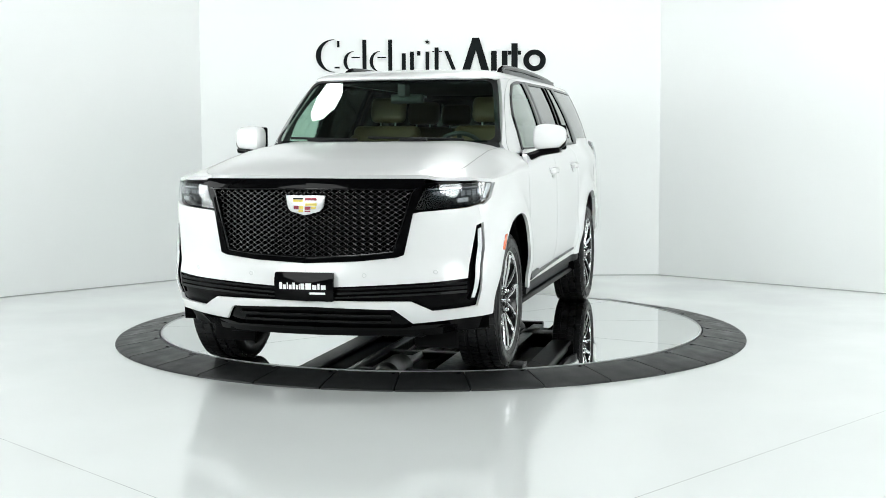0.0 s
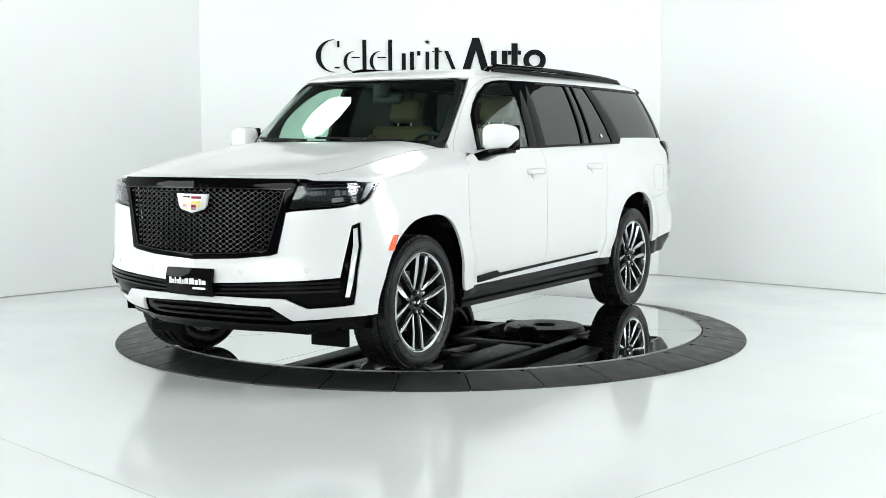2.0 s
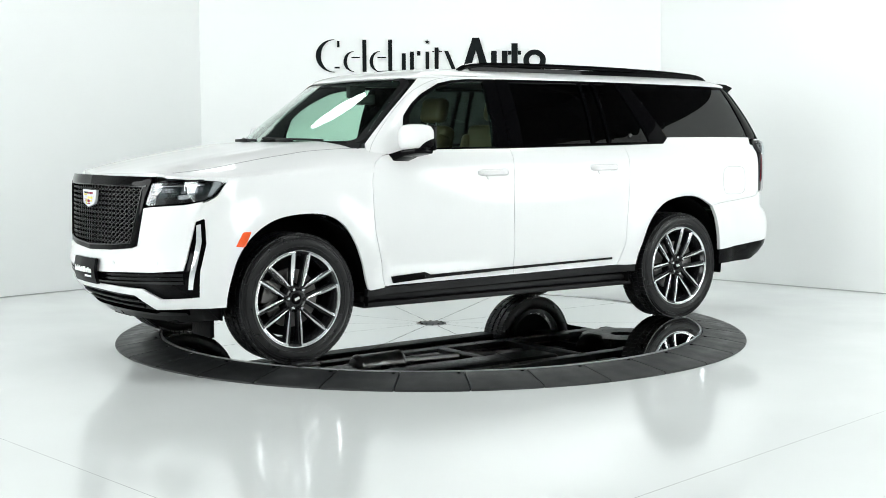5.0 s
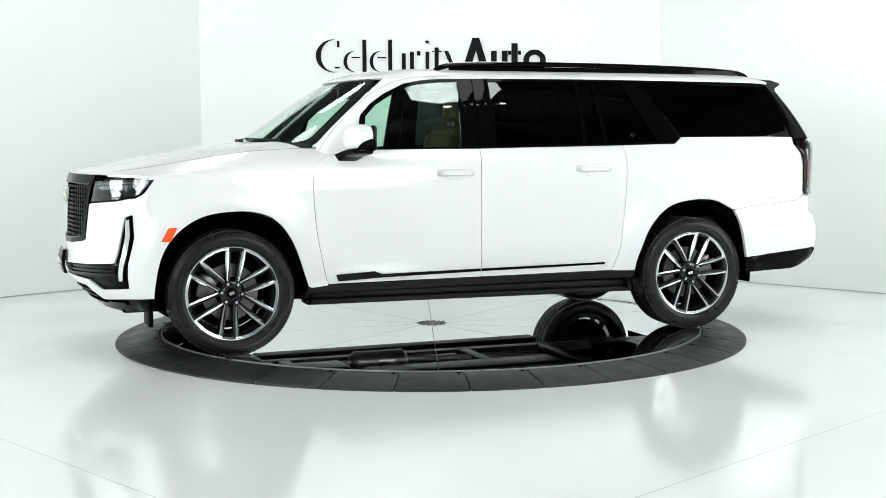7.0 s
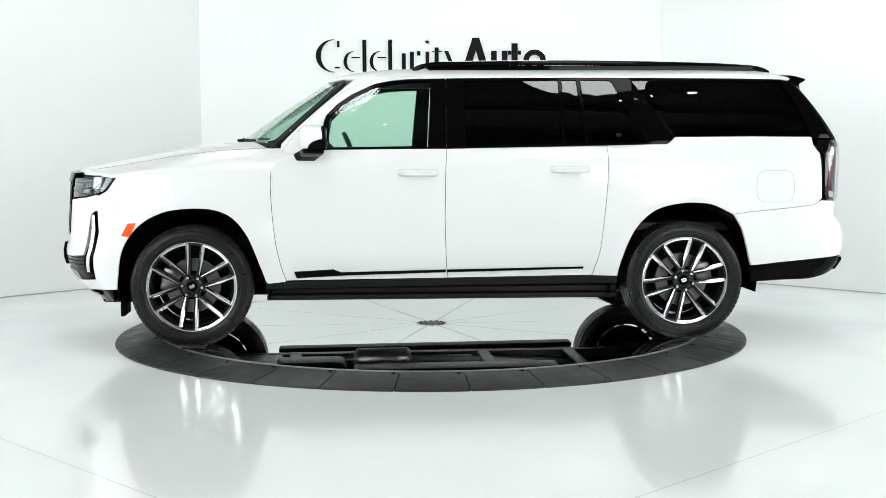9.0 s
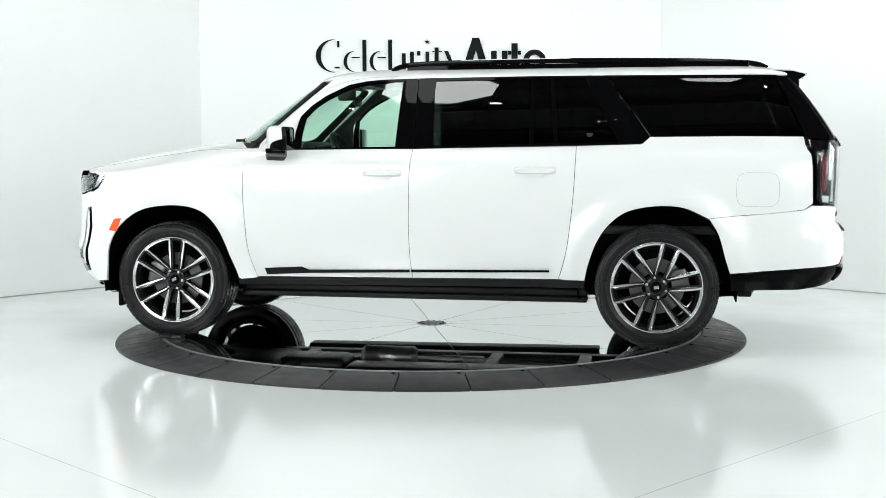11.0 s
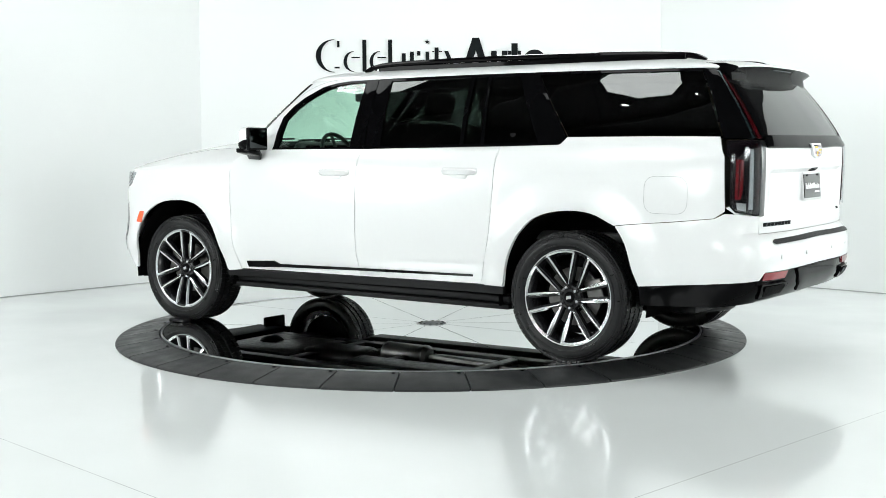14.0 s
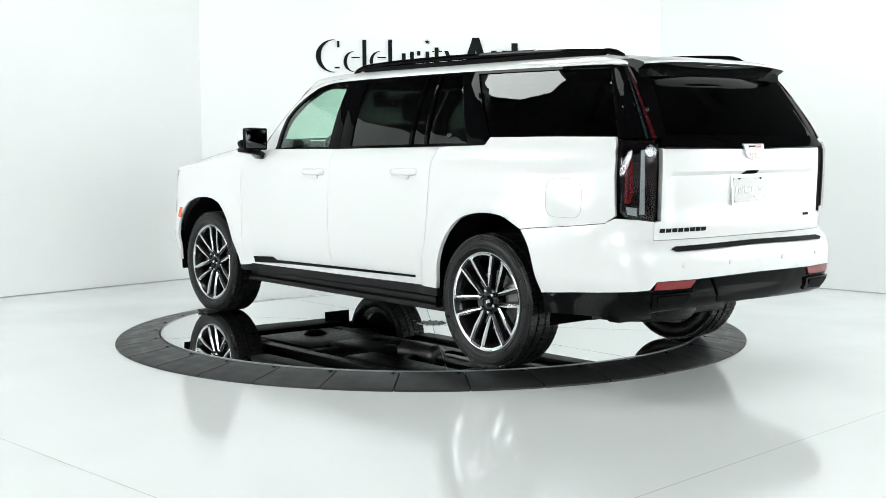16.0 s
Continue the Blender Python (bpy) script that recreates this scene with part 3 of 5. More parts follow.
def build_wheel(car, x, y, s):
    """One wheel: tyre, rim, spokes, hub, lugs and brake."""
    w = empty("wheel")
    w.parent = car
    w.location = (x, y, .412)
    w.rotation_euler = (0, radians(WHEEL_SPIN[(x > 0, s)]), 0 if s > 0 else math.pi)
    R, T = .412, .135
    prof = [(.297, .10), (.303, .116), (.322, .129), (.352, .134), (.383, .128), (.398, .117), (.4045, .103)]
    tread = []
    for a, b in ((.10, .062), (.052, .008), (-.008, -.052), (-.062, -.10)):
        tread += [(R - .0055, a), (R - .0055, b), (R - .014, b - .002), (R - .014, b - .008)]
    tread = tread[:-2]
    prof = prof + tread + [(r, -h) for r, h in reversed(prof)]
    tyre = part("tyre", lathe(prof, 96), RUBBER, w, angle=28)
    for rr, hh, wd in ((.332, .1325, .004), (.372, .1315, .003), (.386, .1275, .002)):
        part("sidewall_rib", lathe([(rr - wd, hh - .003), (rr - wd * .5, hh + .0018), (rr + wd * .5, hh + .0015), (rr + wd, hh - .004)], 96), RUBBER, tyre)
    sh = bmesh.new()
    for k in range(72):
        for sg in (1, -1):
            m = Matrix.Rotation(2 * math.pi * (k + .5 * (sg > 0)) / 72, 4, "Y")
            block(sh, -.0152, .0152, sg * .095 - .026, sg * .095 + .017, R - .016, R - .0022, m=m @ pose(0, 0, 0, 0, 0, 6 * sg))
            for yy in (.033, ):
                block(sh, -.0152, .0152, sg * yy - .024, sg * yy + .024, R - .014, R, m=m @ pose(0, 0, 0, 0, 0, 14 * sg))
    tagged(part("tread_block", sh, RUBBER, tyre), kind="stuff")
    part("barrel", lathe([(r * RIM, h) for r, h in [(.272, .112), (.284, .116), (.288, .110), (.286, .09), (.262, .07), (.255, -.10), (.283, -.118), (.25, -.118), (.248, .065), (.262, .095)]], 72, closed=True), RIM_DARK, w)
    for k in range(6):
        # machined arc that closes each pair of spokes at the rim
        bm, rows = bmesh.new(), []
        for a in np.linspace(k * 60 + 9.5, k * 60 + 50.5, 12):
            c, sn = math.cos(radians(a)), math.sin(radians(a))
            rows.append([bm.verts.new((r * RIM * c, h, r * RIM * sn)) for r, h in ((.270, .108), (.2715, .1165), (.283, .1190), (.287, .1165), (.287, .108))])
        for p, q in zip(rows, rows[1:]):
            for i in range(4):
                bm.faces.new((p[i], p[i + 1], q[i + 1], q[i]))
        bm.faces.new(rows[0])
        bm.faces.new(rows[-1])
        bmesh.ops.recalc_face_normals(bm, faces=bm.faces[:])
        part("rim_arc", bm, MACHINED, w, "bright machined rim arc")
    part("rim_lip", lathe([(.2855 * RIM, .108), (.2865 * RIM, .1175), (.290 * RIM, .1185), (.292 * RIM, .112)], 96), STEEL, w)
    sp = bmesh.new()
    for k in range(6):
        for sg in (1, -1):
            pts = []
            for r, a, hw in ((.275 * RIM, 11.0, .0120), (.185 * RIM, 14.2, .0140), (.084 * RIM, 25.5, .0035)):
                th = radians(k * 60 + sg * a)
                pts.append((Vector((r * math.cos(th), 0, r * math.sin(th))), hw))
            h = (.114, .107, .088)
            L = []
            for i, (p, hw) in enumerate(pts):
                t = (pts[min(i + 1, 2)][0] - pts[max(i - 1, 0)][0]).normalized()
                nrm = Vector((-t.z, 0, t.x))
                L.append([sp.verts.new(p + nrm * hw * q + Vector((0, yy, 0))) for q, yy in ((-1, h[i] - .008), (-.75, h[i] - .001), (.15, h[i]), (1, h[i] - .009))])
            for a, b in zip(L, L[1:]):
                for i in range(3):
                    sp.faces.new((a[i], a[i + 1], b[i + 1], b[i]))
    bmesh.ops.recalc_face_normals(sp, faces=sp.faces[:])
    for f in sp.faces:
        if f.normal.y < 0:
            f.normal_flip()
    part("spoke_face", sp, MACHINED, w, "machined twin spokes")
    sp = bmesh.new()
    for k in range(6):
        for sg in (1, -1):
            t0, t1 = radians(k * 60 + sg * 10), radians(k * 60 + sg * 28)
            a, b = Vector((.284 * math.cos(t0), 0, .284 * math.sin(t0))), Vector((.06 * math.cos(t1), 0, .06 * math.sin(t1)))
            nrm = Vector((-(b - a).z, 0, (b - a).x)).normalized()
            vs = []
            for p, hw, y0, y1 in ((a, .022, .070, .1085), (b, .014, .045, .080)):
                vs += [sp.verts.new(p + nrm * hw * q + Vector((0, yy, 0))) for q, yy in ((-1, y0), (-.8, y1 - .004), (.8, y1 - .004), (1, y0))]
            for f in ((0, 1, 5, 4), (1, 2, 6, 5), (2, 3, 7, 6), (3, 0, 4, 7), (0, 1, 2, 3), (4, 5, 6, 7)):
                sp.faces.new([vs[i] for i in f])
    bmesh.ops.recalc_face_normals(sp, faces=sp.faces[:])
    part("spoke_web", sp, RIM_DARK, w)
    part("hub", lathe([(0, .086), (.050, .086), (.058, .080), (.074, .078), (.082, .066), (.084, .03), (0, .03)], 48), RIM_DARK, w)
    cap = part("centre_cap", lathe([(0, .097), (.030, .096), (.034, .090), (.035, .085)], 32), GLOSS_BLACK, w)
    crest = bmesh.new()
    block(crest, -.017, .017, .0965, .0985, -.010, .010, .002, 1)
    part("cap_emblem", crest, CHROME, cap)
    for k in range(6):
        th = radians(k * 60 + 30)
        o = part("lug_nut", lathe([(0, .112), (.009, .111), (.0115, .106), (.0125, .082)], 8), MACHINED, w)
        o.location = (.066 * math.cos(th), 0, .066 * math.sin(th))
    part("brake_disc", lathe([(.10, .02), (.185, .02), (.185, -.005), (.10, -.005)], 48, closed=True), OLD_STEEL, w, "dull steel brake disc")
    cal = bmesh.new()
    block(cal, .10, .215, -.02, .045, -.075, .075, .012, 2)
    c = part("brake_caliper", cal, OLD_STEEL, w)
    c.rotation_euler = (0, radians(-15 if x > 0 else 195) - w.rotation_euler[1], 0)
    back = lathe([(0, -.06), (.246, -.06), (.246, -.075), (0, -.075)], 40)
    part("back_plate", back, DARK, w)


RIM = 1.048
WHEEL_SPIN = {(True, 1): 24.0, (False, 1): 11.0, (True, -1): 25.0, (False, -1): 40.0}


def build_car():
    car = empty("suv")
    tagged(car, "long white luxury sport utility vehicle with black trim", "car")

    # --- painted sides ---
    fd = dense([(x - GAP, z) for x, z in SEAM_F]) + [(1.125, 1.25), (1.06, 1.292), (.90, 1.325), (.80, 1.332), (.3, 1.335)] + dense(moved(SEAM_B, GAP))[::-1]
    d1, d2 = pair("front_door", sheet(at(*fd), low, .03, edge=.003), PAINT, car)
    rd = dense(moved(SEAM_B, -GAP)) + [(-.6, 1.345)] + dense(moved(SEAM_C, GAP))[::-1]
    r1, r2 = pair("rear_door", sheet(at(*rd), low, .03, edge=.003), PAINT, car)
    fen = at(*dense(ARCH_F, 4)) + at((1.18, .43), (1.069, .440)) + at(*dense(moved(SEAM_F, GAP))) + at(*[(x, shoulder(x)) for x in (1.3, 1.5, 1.8, 2.0, 2.1, 2.155)]) + at((2.178, 1.166), (2.185, 1.150), (2.245, 1.066), (2.30, 1.035), (2.352, 1.026), (2.325, .94)) + [(1.029, .93), (1.036, .79), (1.000, .63), (.988, .466), (.93, .460), (.712, .444), (.585, .503), (.19, .506), (0, .500), (0, .470), (.49, .455), (.60, .366), (.88, .388)] + at((2.205, .402))
    pair("front_wing", sheet(fen, low, .02, edge=.003), PAINT, car)
    qt = dense(moved(SEAM_C, -GAP)) + [(-1.45, 1.365), (-1.60, 1.366), (-1.65, 1.41), (-2.2, 1.412), (-2.655, 1.408), (-2.672, 1.33), (-2.692, 1.29), (-2.70, .975), (-2.64, .934), (-2.40, .909), (-2.10, .884), (-2.030, .875)] + dense(ARCH_R[1:9][::-1], 4) + [(-1.222, .452), (-1.10, .455)]
    pair("quarter_panel", sheet(at(*qt), low, .03, edge=.003), PAINT, car)
    # dark backing strips that put the shut lines' shade in as colour
    for seam in (SEAM_F, SEAM_B, SEAM_C):
        c = dense(seam)
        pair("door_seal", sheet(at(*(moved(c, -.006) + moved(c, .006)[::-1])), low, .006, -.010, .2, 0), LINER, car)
    # fuel flap, let in flush
    fl = fillet([(-2.210, .955), (-2.210, 1.176), (-2.482, 1.174), (-2.482, .953)], .075, 6)
    ring = part("fuel_flap", sheet(at(*fl), low, .004, .0012, .05, .0015), PAINT, car)
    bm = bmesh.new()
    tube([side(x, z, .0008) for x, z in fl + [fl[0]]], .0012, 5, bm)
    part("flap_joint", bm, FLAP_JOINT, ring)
    # rear bumper, round the tail
    q0 = ux(-2.105)
    bp = [(ux(-2.036), .8715), (q0, .8805), (ux(-2.40), .905), (ux(-2.64), .930), (ux(-2.70), .960), (uy(.86, True), .952), (uy(.785, True), .942), (uy(.785, True), .8385)]
    bot = [(U_END, .625), (uy(.50, True), .620), (uy(.52, True), .6185), (uy(.79, True), .620), (uy(.82, True), .575), (ux(-2.60), .545), (ux(-2.177), .512)]
    left = bp + [(U_END, .8385)] + bot + at(*dense([(-2.149, .593), (-2.101, .762), (-2.046, .858)], 3))
    pair("rear_bumper", sheet(left, low, .03, edge=.003), PAINT, car)
    # tailgate
    tg = [(uy(.78, True), .842), (uy(.78, True), .938), (uy(.735, True), .944), (uy(.735, True), 1.345)]
    tg = tg + [(U_END, 1.338)] + [(2 * U_END - u, z) for u, z in reversed(tg)] + [(U_END, .842)]
    gate = part("tailgate", sheet(tg, low, .04, step=.022), PAINT, car)
    # bonnet and wing tops
    part("bonnet", hood_patch(-.80, .80, lambda s: 1.42 - .36 * abs(s) ** 2, lambda s: nose_x(s), 40, 30), PAINT, car)
    for sg in (1, -1):
        part("wing_top", hood_patch(sg * .805, sg * 1.0, lambda s: .98, lambda s: (2.44 if abs(s) < .86 else 2.44 - (abs(s) - .86) * 1.6), 14, 30), PAINT, car)
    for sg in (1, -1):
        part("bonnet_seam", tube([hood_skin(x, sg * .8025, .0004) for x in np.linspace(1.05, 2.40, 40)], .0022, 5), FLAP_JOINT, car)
    # front bumper skin
    fb = [(0, .714), (.30, .728), (.505, .748), (.548, .762), (.600, .99), (.64, .998), (.92, 1.018), (1.02, 1.038), (ux(2.33), 1.024), (ux(2.318), .94), (1.022, .935), (.972, .918), (.90, .628), (.70, .612), (.17, .586), (0, .584)]
    pair("front_bumper", sheet(fb, low, .02, edge=.003), PAINT, car)

    # --- black front pieces ---
    fr = [(0, .716), (.30, .729), (.505, .749), (.545, .762), (.60, 1.0), (.63, 1.08), (.672, 1.165), (.66, 1.182), (0, 1.186)]
    inner = [(0, 1.128), (.588, 1.122), (.592, 1.10), (.492, .790), (.47, .778), (.28, .760), (0, .748)]
    loop = fr + inner
    def brow(u, z, d=0.0):
        """The skin, rounded over along the frame's top bar."""
        return low(u, z, d - .009 * (max(0.0, z - 1.125) / .06) ** 2)

    pair("grille_frame", sheet(loop, brow, .05, .006, .03, edge=.0015), GLOSS_BLACK, car)
    for k in range(13):
        z = .775 + k * .027
        w = .47 + (z - .775) * .32
        part("shutter_slat", sheet([(-w, z), (w, z), (w, z + .016), (-w, z + .016)], low, .006, -.040, .12, .002), SATIN_BLACK, car)
    part("grille_back", sheet([(-.61, 1.14), (-.50, .76), (0, .73), (.50, .76), (.61, 1.14)], low, .01, -.055), DARK, car)
    part("grille_mesh", grille_mesh(inner), GRILLE_BLACK, car, "gloss black woven diamond grille mesh")
    bead = [low(u, z, .004) for u, z in dense(inner[:4], 4) + dense(inner[3:], 4)]
    pair("frame_bead", tube(bead, .0055, 6), GRILLE_BLACK, car)
    vent = [(0, .584), (.17, .586), (.70, .612), (.90, .628), (.972, .918), (1.022, .935), (1.034, .80), (.998, .63), (.988, .468), (.93, .462), (.712, .446), (.585, .505), (.19, .508), (0, .502)]
    pair("lower_vent", sheet(vent, low, .02, -.022), GLOSS_BLACK, car)
    for z0, z1 in ((.575, .566), (.552, .541), (.527, .517)):
        sl = [(0, z0), (.17, z0 + .002), (.70, z0 + .026), (.90, z0 + .034), (.90, z1 + .028), (.70, z1 + .022), (.17, z1 + .002), (0, z1)]
        pair("vent_slat", sheet(sl, low, .016, -.006), GRILLE_BLACK, car)
    blade = [(.976, .905), (1.005, .916), (1.016, .80), (.982, .62), (.955, .50), (.922, .50), (.939, .62), (.973, .80)]
    pair("lamp_blade", sheet(blade, low, .012, -.004), GLOSS_BLACK, car)
    tube1 = [(.979, .898), (1.004, .905), (1.009, .80), (.973, .62), (.952, .515), (.927, .515), (.943, .62), (.977, .80)]
    pair("daytime_lamp", sheet(tube1, low, .006, .004), CLEAR_LENS, car, "unlit clear vertical daytime lamp")
    intake = [(0, .468), (.488, .452), (.60, .362), (.88, .384), (1.155, .40), (1.13, .318), (.80, .285), (.25, .282), (0, .282)]
    pair("chin", sheet(intake, low, .03, -.03), GLOSS_BLACK, car)
    for z in (.375, .415):
        pair("intake_slat", sheet([(0, z + .008), (.47, z + .004), (.47, z - .006), (0, z - .002)], low, .02, -.012), SATIN_BLACK, car)
    lip = [(0, .340), (.55, .335), (.62, .352), (.85, .36), (.85, .342), (.60, .322), (0, .318)]
    pair("chin_lip", sheet(lip, low, .03, -.004), GLOSS_BLACK, car)
    bm = bmesh.new()
    block(bm, 2.05, 2.36, -.60, .60, .27, .33, .02)
    part("under_tray", bm, DARK, car)
    for sg in (1, -1):
        part("air_deflector", boxed(2.18, 2.21, sg * .63 - .13, sg * .63 + .13, .19, .33, .006), DARK, car)
    for u, z in ((.33, .652), (.72, .668)):
        for sg in (1, -1):
            o = part("parking_sensor", lathe([(.0085, .0015), (.0125, .0015), (.0135, -.001)], 18, "Z"), SENSOR, car)
            p, q = Vector(low(sg * u, z, .002)), Vector(low(sg * u, z, .03))
            o.matrix_local = Matrix.Translation(p) @ (q - p).to_track_quat("Z", "Y").to_matrix().to_4x4()
    # number plate cover with plain bars for its writing
    pl = part("plate_cover", sheet(fillet([(-.168, .512), (-.168, .668), (.168, .668), (.168, .506)], .012), low, .024, .040), GLOSS_BLACK, car, "glossy black front plate cover with white bars")
    for u0, u1, z0, z1 in PLATE_BARS:
        part("bar", sheet([(u0, z0), (u1, z0), (u1, z1), (u0, z1)], low, .003, .0425, edge=0), WHITE_INK, pl)
    emblem(car, lambda a, b, d=0: low(a, 1.037 + b, d + .022), .114, .054)

    # --- headlights ---
    hl = [(.600, 1.005), (.64, 1.000), (.92, 1.020), (1.035, 1.040), (1.092, 1.060), (1.185, 1.152), (1.180, 1.168), (1.13, 1.171), (.80, 1.163), (.665, 1.150), (.635, 1.09)]
    h = part("headlight", sheet(hl, low, .012, -.035), GLOSS_BLACK, car)
    headlight(h)
    h2 = mirrored(h)
    for c in list(h.children):
        mirrored(c, h2)
    pair("side_marker", sheet(at((2.150, .766), (2.105, .850), (2.050, .852), (2.092, .760)), low, .01, .004, round_=.008), AMBER, car, "orange side marker lamp")
    # --- doors: handles, trim ---
    for dr, dm, xs in ((d1, d2, (.295, .030, 1.173)), (r1, r2, (-.755, -1.025, 1.190))):
        x0, x1, z = xs
        hn = bmesh.new()
        cx = (x0 + x1) / 2
        P = Vector(side(cx, z))
        # a bar with tapered ends, thumb pad below it
        rows = []
        for t in np.linspace(0, 1, 15):
            e = min(t, 1 - t) * 2
            k = min(1.0, e * 4.5) ** .5
            hz = .010 + .011 * k
            yy = P.y + .010 + .026 * min(1.0, e * 2.6) ** .7
            xx = x0 + (x1 - x0) * t
            rows.append([hn.verts.new((xx, y, zz)) for y, zz in ((P.y - .012, z - hz), (yy - .008, z - hz), (yy, z - hz + .007), (yy + .002, z + hz - .009), (yy - .008, z + hz), (P.y - .012, z + hz))])
        for p, q in zip(rows, rows[1:]):
            for i in range(6):
                hn.faces.new((p[i], p[(i + 1) % 6], q[(i + 1) % 6], q[i]))
        hn.faces.new(rows[0])
        hn.faces.new(rows[-1])
        bmesh.ops.recalc_face_normals(hn, faces=hn.faces[:])
        o = part("handle", hn, PAINT, dr)
        mirrored(o, dm)
        o = part("handle_joint", sheet(at(*fillet([(x0 + .006, z - .026), (x0 + .006, z + .026), (x1 - .006, z + .026), (x1 - .006, z - .026)], .022, 5)), low, .004, .0012, .03, .001), SENSOR, dr)
        mirrored(o, dm)
        cup = fillet([(cx - .070, z - .010), (cx - .055, z - .050), (cx + .055, z - .050), (cx + .070, z - .010)], .022)
        o = part("handle_cup", sheet(at(*cup), low, .010, .010, .02, .005), PAINT, dr)
        mirrored(o, dm)
    f_trim = [(1.011, .508), (.743, .521), (.690, .500), (-.024, .509), (-.026, .490), (.66, .477), (.993, .463)]
    r_trim = [(-.036, .509), (-.985, .518), (-.985, .503), (-.036, .490)]
    for dr, dm, poly in ((d1, d2, f_trim), (r1, r2, r_trim)):
        o = part("door_trim", sheet(at(*poly), low, .018, .016), GLOSS_BLACK, dr, "gloss black door trim strip")
        mirrored(o, dm)
    # sill and power step
    sill = [(1.20, .437), (1.06, .437), (-1.05, .452), (-1.22, .45), (-1.22, .40), (1.20, .39)]
    pair("sill", sheet(at(*sill), low, .04, -.006), SATIN_BLACK, car)
    for sg in (1, -1):
        bm = bmesh.new()
        m = pose(0, 0, 0, 0, -.3, 0)
        block(bm, -1.235, 1.20, sg * .835 - .085, sg * .835 + .085, .300, .338, .012, 3, m)
        block(bm, -1.235, 1.205, sg * .84 - .062, sg * .84 + .062, .336, .395, .02, 3, m)
        st = part("power_step", bm, SATIN_BLACK, car, "long ribbed black power running board")
        for k in range(4):
            part("tread_rib", boxed(-1.22, 1.19, sg * .86 + k * .014 - .024, sg * .86 + k * .014 - .018, .394, .399, m=m), RUBBER, st)
    # --- rear lower black ---
    lowr = at((-2.177, .508), (-2.60, .540)) + [(uy(.82, True), .572), (uy(.79, True), .568), (uy(.55, True), .566), (uy(.51, True), .614), (U_END, .621), (U_END, .455), (uy(.50, True), .445), (uy(.80, True), .432)] + at((-2.62, .405), (-2.185, .396))
    pair("rear_valance", sheet(lowr, low, .03, -.006), GLOSS_BLACK, car)
    rf = [(uy(.79, True), .616), (uy(.525, True), .614), (uy(.56, True), .570), (uy(.80, True), .572)]
    pair("rear_reflector", sheet(rf, low, .012, .003), RED_LENS, car, "red rear reflector strip")
    ex = fillet([(uy(.81, True), .548), (uy(.52, True), .548), (uy(.55, True), .470), (uy(.80, True), .455)], .012)
    e1, e2 = pair("exhaust_tip", sheet(ex, low, .04, .012), GLOSS_BLACK, car)
    ex2 = fillet([(uy(.785, True), .535), (uy(.56, True), .535), (uy(.575, True), .482), (uy(.775, True), .470)], .012)
    o = part("tip_opening", sheet(ex2, low, .004, .015), DARK, e1)
    mirrored(o, e2)
    mid = [(uy(.40, True), .616), (U_END, .620), (2 * U_END - uy(.40, True), .616), (2 * U_END - uy(.30, True), .47), (U_END, .462), (uy(.30, True), .47)]
    part("tow_panel", sheet(mid, low, .02, .008), GLOSS_BLACK, car)
    stp = [(uy(.70, True), .793), (uy(.66, True), .806), (U_END, .814), (2 * U_END - uy(.66, True), .806), (2 * U_END - uy(.70, True), .793), (2 * U_END - uy(.67, True), .780), (U_END, .788), (uy(.67, True), .780)]
    part("bumper_step_pad", sheet(stp, low, .03, .016), SATIN_BLACK, car, "ribbed black bumper step pad")
    tail_parts(car, gate)
    glasshouse(car, d1, d2, r1, r2)
    mirrors(car)
    cabin(car)
    underbody(car)
    for x in (1.70, -1.70):
        for s in (1, -1):
            build_wheel(car, x, s * (.842 if x > 0 else .868), s)
    return car


PLATE_BARS = [(-.135, -.118, .575, .612), (-.112, -.096, .575, .600), (-.090, -.083, .575, .612), (-.077, -.061, .575, .600), (-.055, -.040, .575, .612), (-.034, -.022, .575, .600),
              (-.016, -.010, .575, .604), (-.005, .005, .575, .608), (.012, .045, .575, .610), (.052, .075, .575, .600), (.082, .094, .575, .608), (.101, .128, .575, .600), (.035, .125, .548, .560)]


def inside(poly, u, z):
    c = False
    for i in range(len(poly)):
        (a, b), (p, q) = poly[i - 1], poly[i]
        if (b > z) != (q > z) and u < (p - a) * (z - b) / (q - b) + a:
            c = not c
    return c


def grille_mesh(inner):
    """Crossed zigzag bars behind the frame."""
    full = inner + [(-u, z) for u, z in reversed(inner)]
    bm = bmesh.new()
    pu, pz = .046, .029

    def strand(f, hw, d0, d1):
        run = []
        for k in range(240):
            u, z = f(k / 239)
            if inside(full, u, z):
                run.append((u, z))
            else:
                flush(run, hw, d0, d1)
                run = []
        flush(run, hw, d0, d1)

    def flush(run, hw, d0, d1):
        if len(run) < 2:
            return
        rows = []
        for i, (u, z) in enumerate(run):
            (a, b), (p, q) = run[max(i - 1, 0)], run[min(i + 1, len(run) - 1)]
            tu, tz = p - a, q - b
            L = math.hypot(tu, tz)
            nu, nz = -tz / L * hw, tu / L * hw
            w = d1 + .003 * math.sin(u / pu * math.pi * 2)
            rows.append([bm.verts.new(low(u + nu * q, z + nz * q, w + e)) for q, e in ((1, -.010), (.6, 0), (-.6, 0), (-1, -.010))])
        for r, s in zip(rows, rows[1:]):
            for k in range(3):
                bm.faces.new((r[k], r[k + 1], s[k + 1], s[k]))

    for i in range(-60, 61):
        c = i * pu
        strand(lambda t: (c + (t - .5) * .62 * pu / pz, .94 + (t - .5) * .62), .0044, -.022, -.006)
        strand(lambda t: (c - (t - .5) * .62 * pu / pz, .94 + (t - .5) * .62), .0044, -.022, -.006)
    return bm


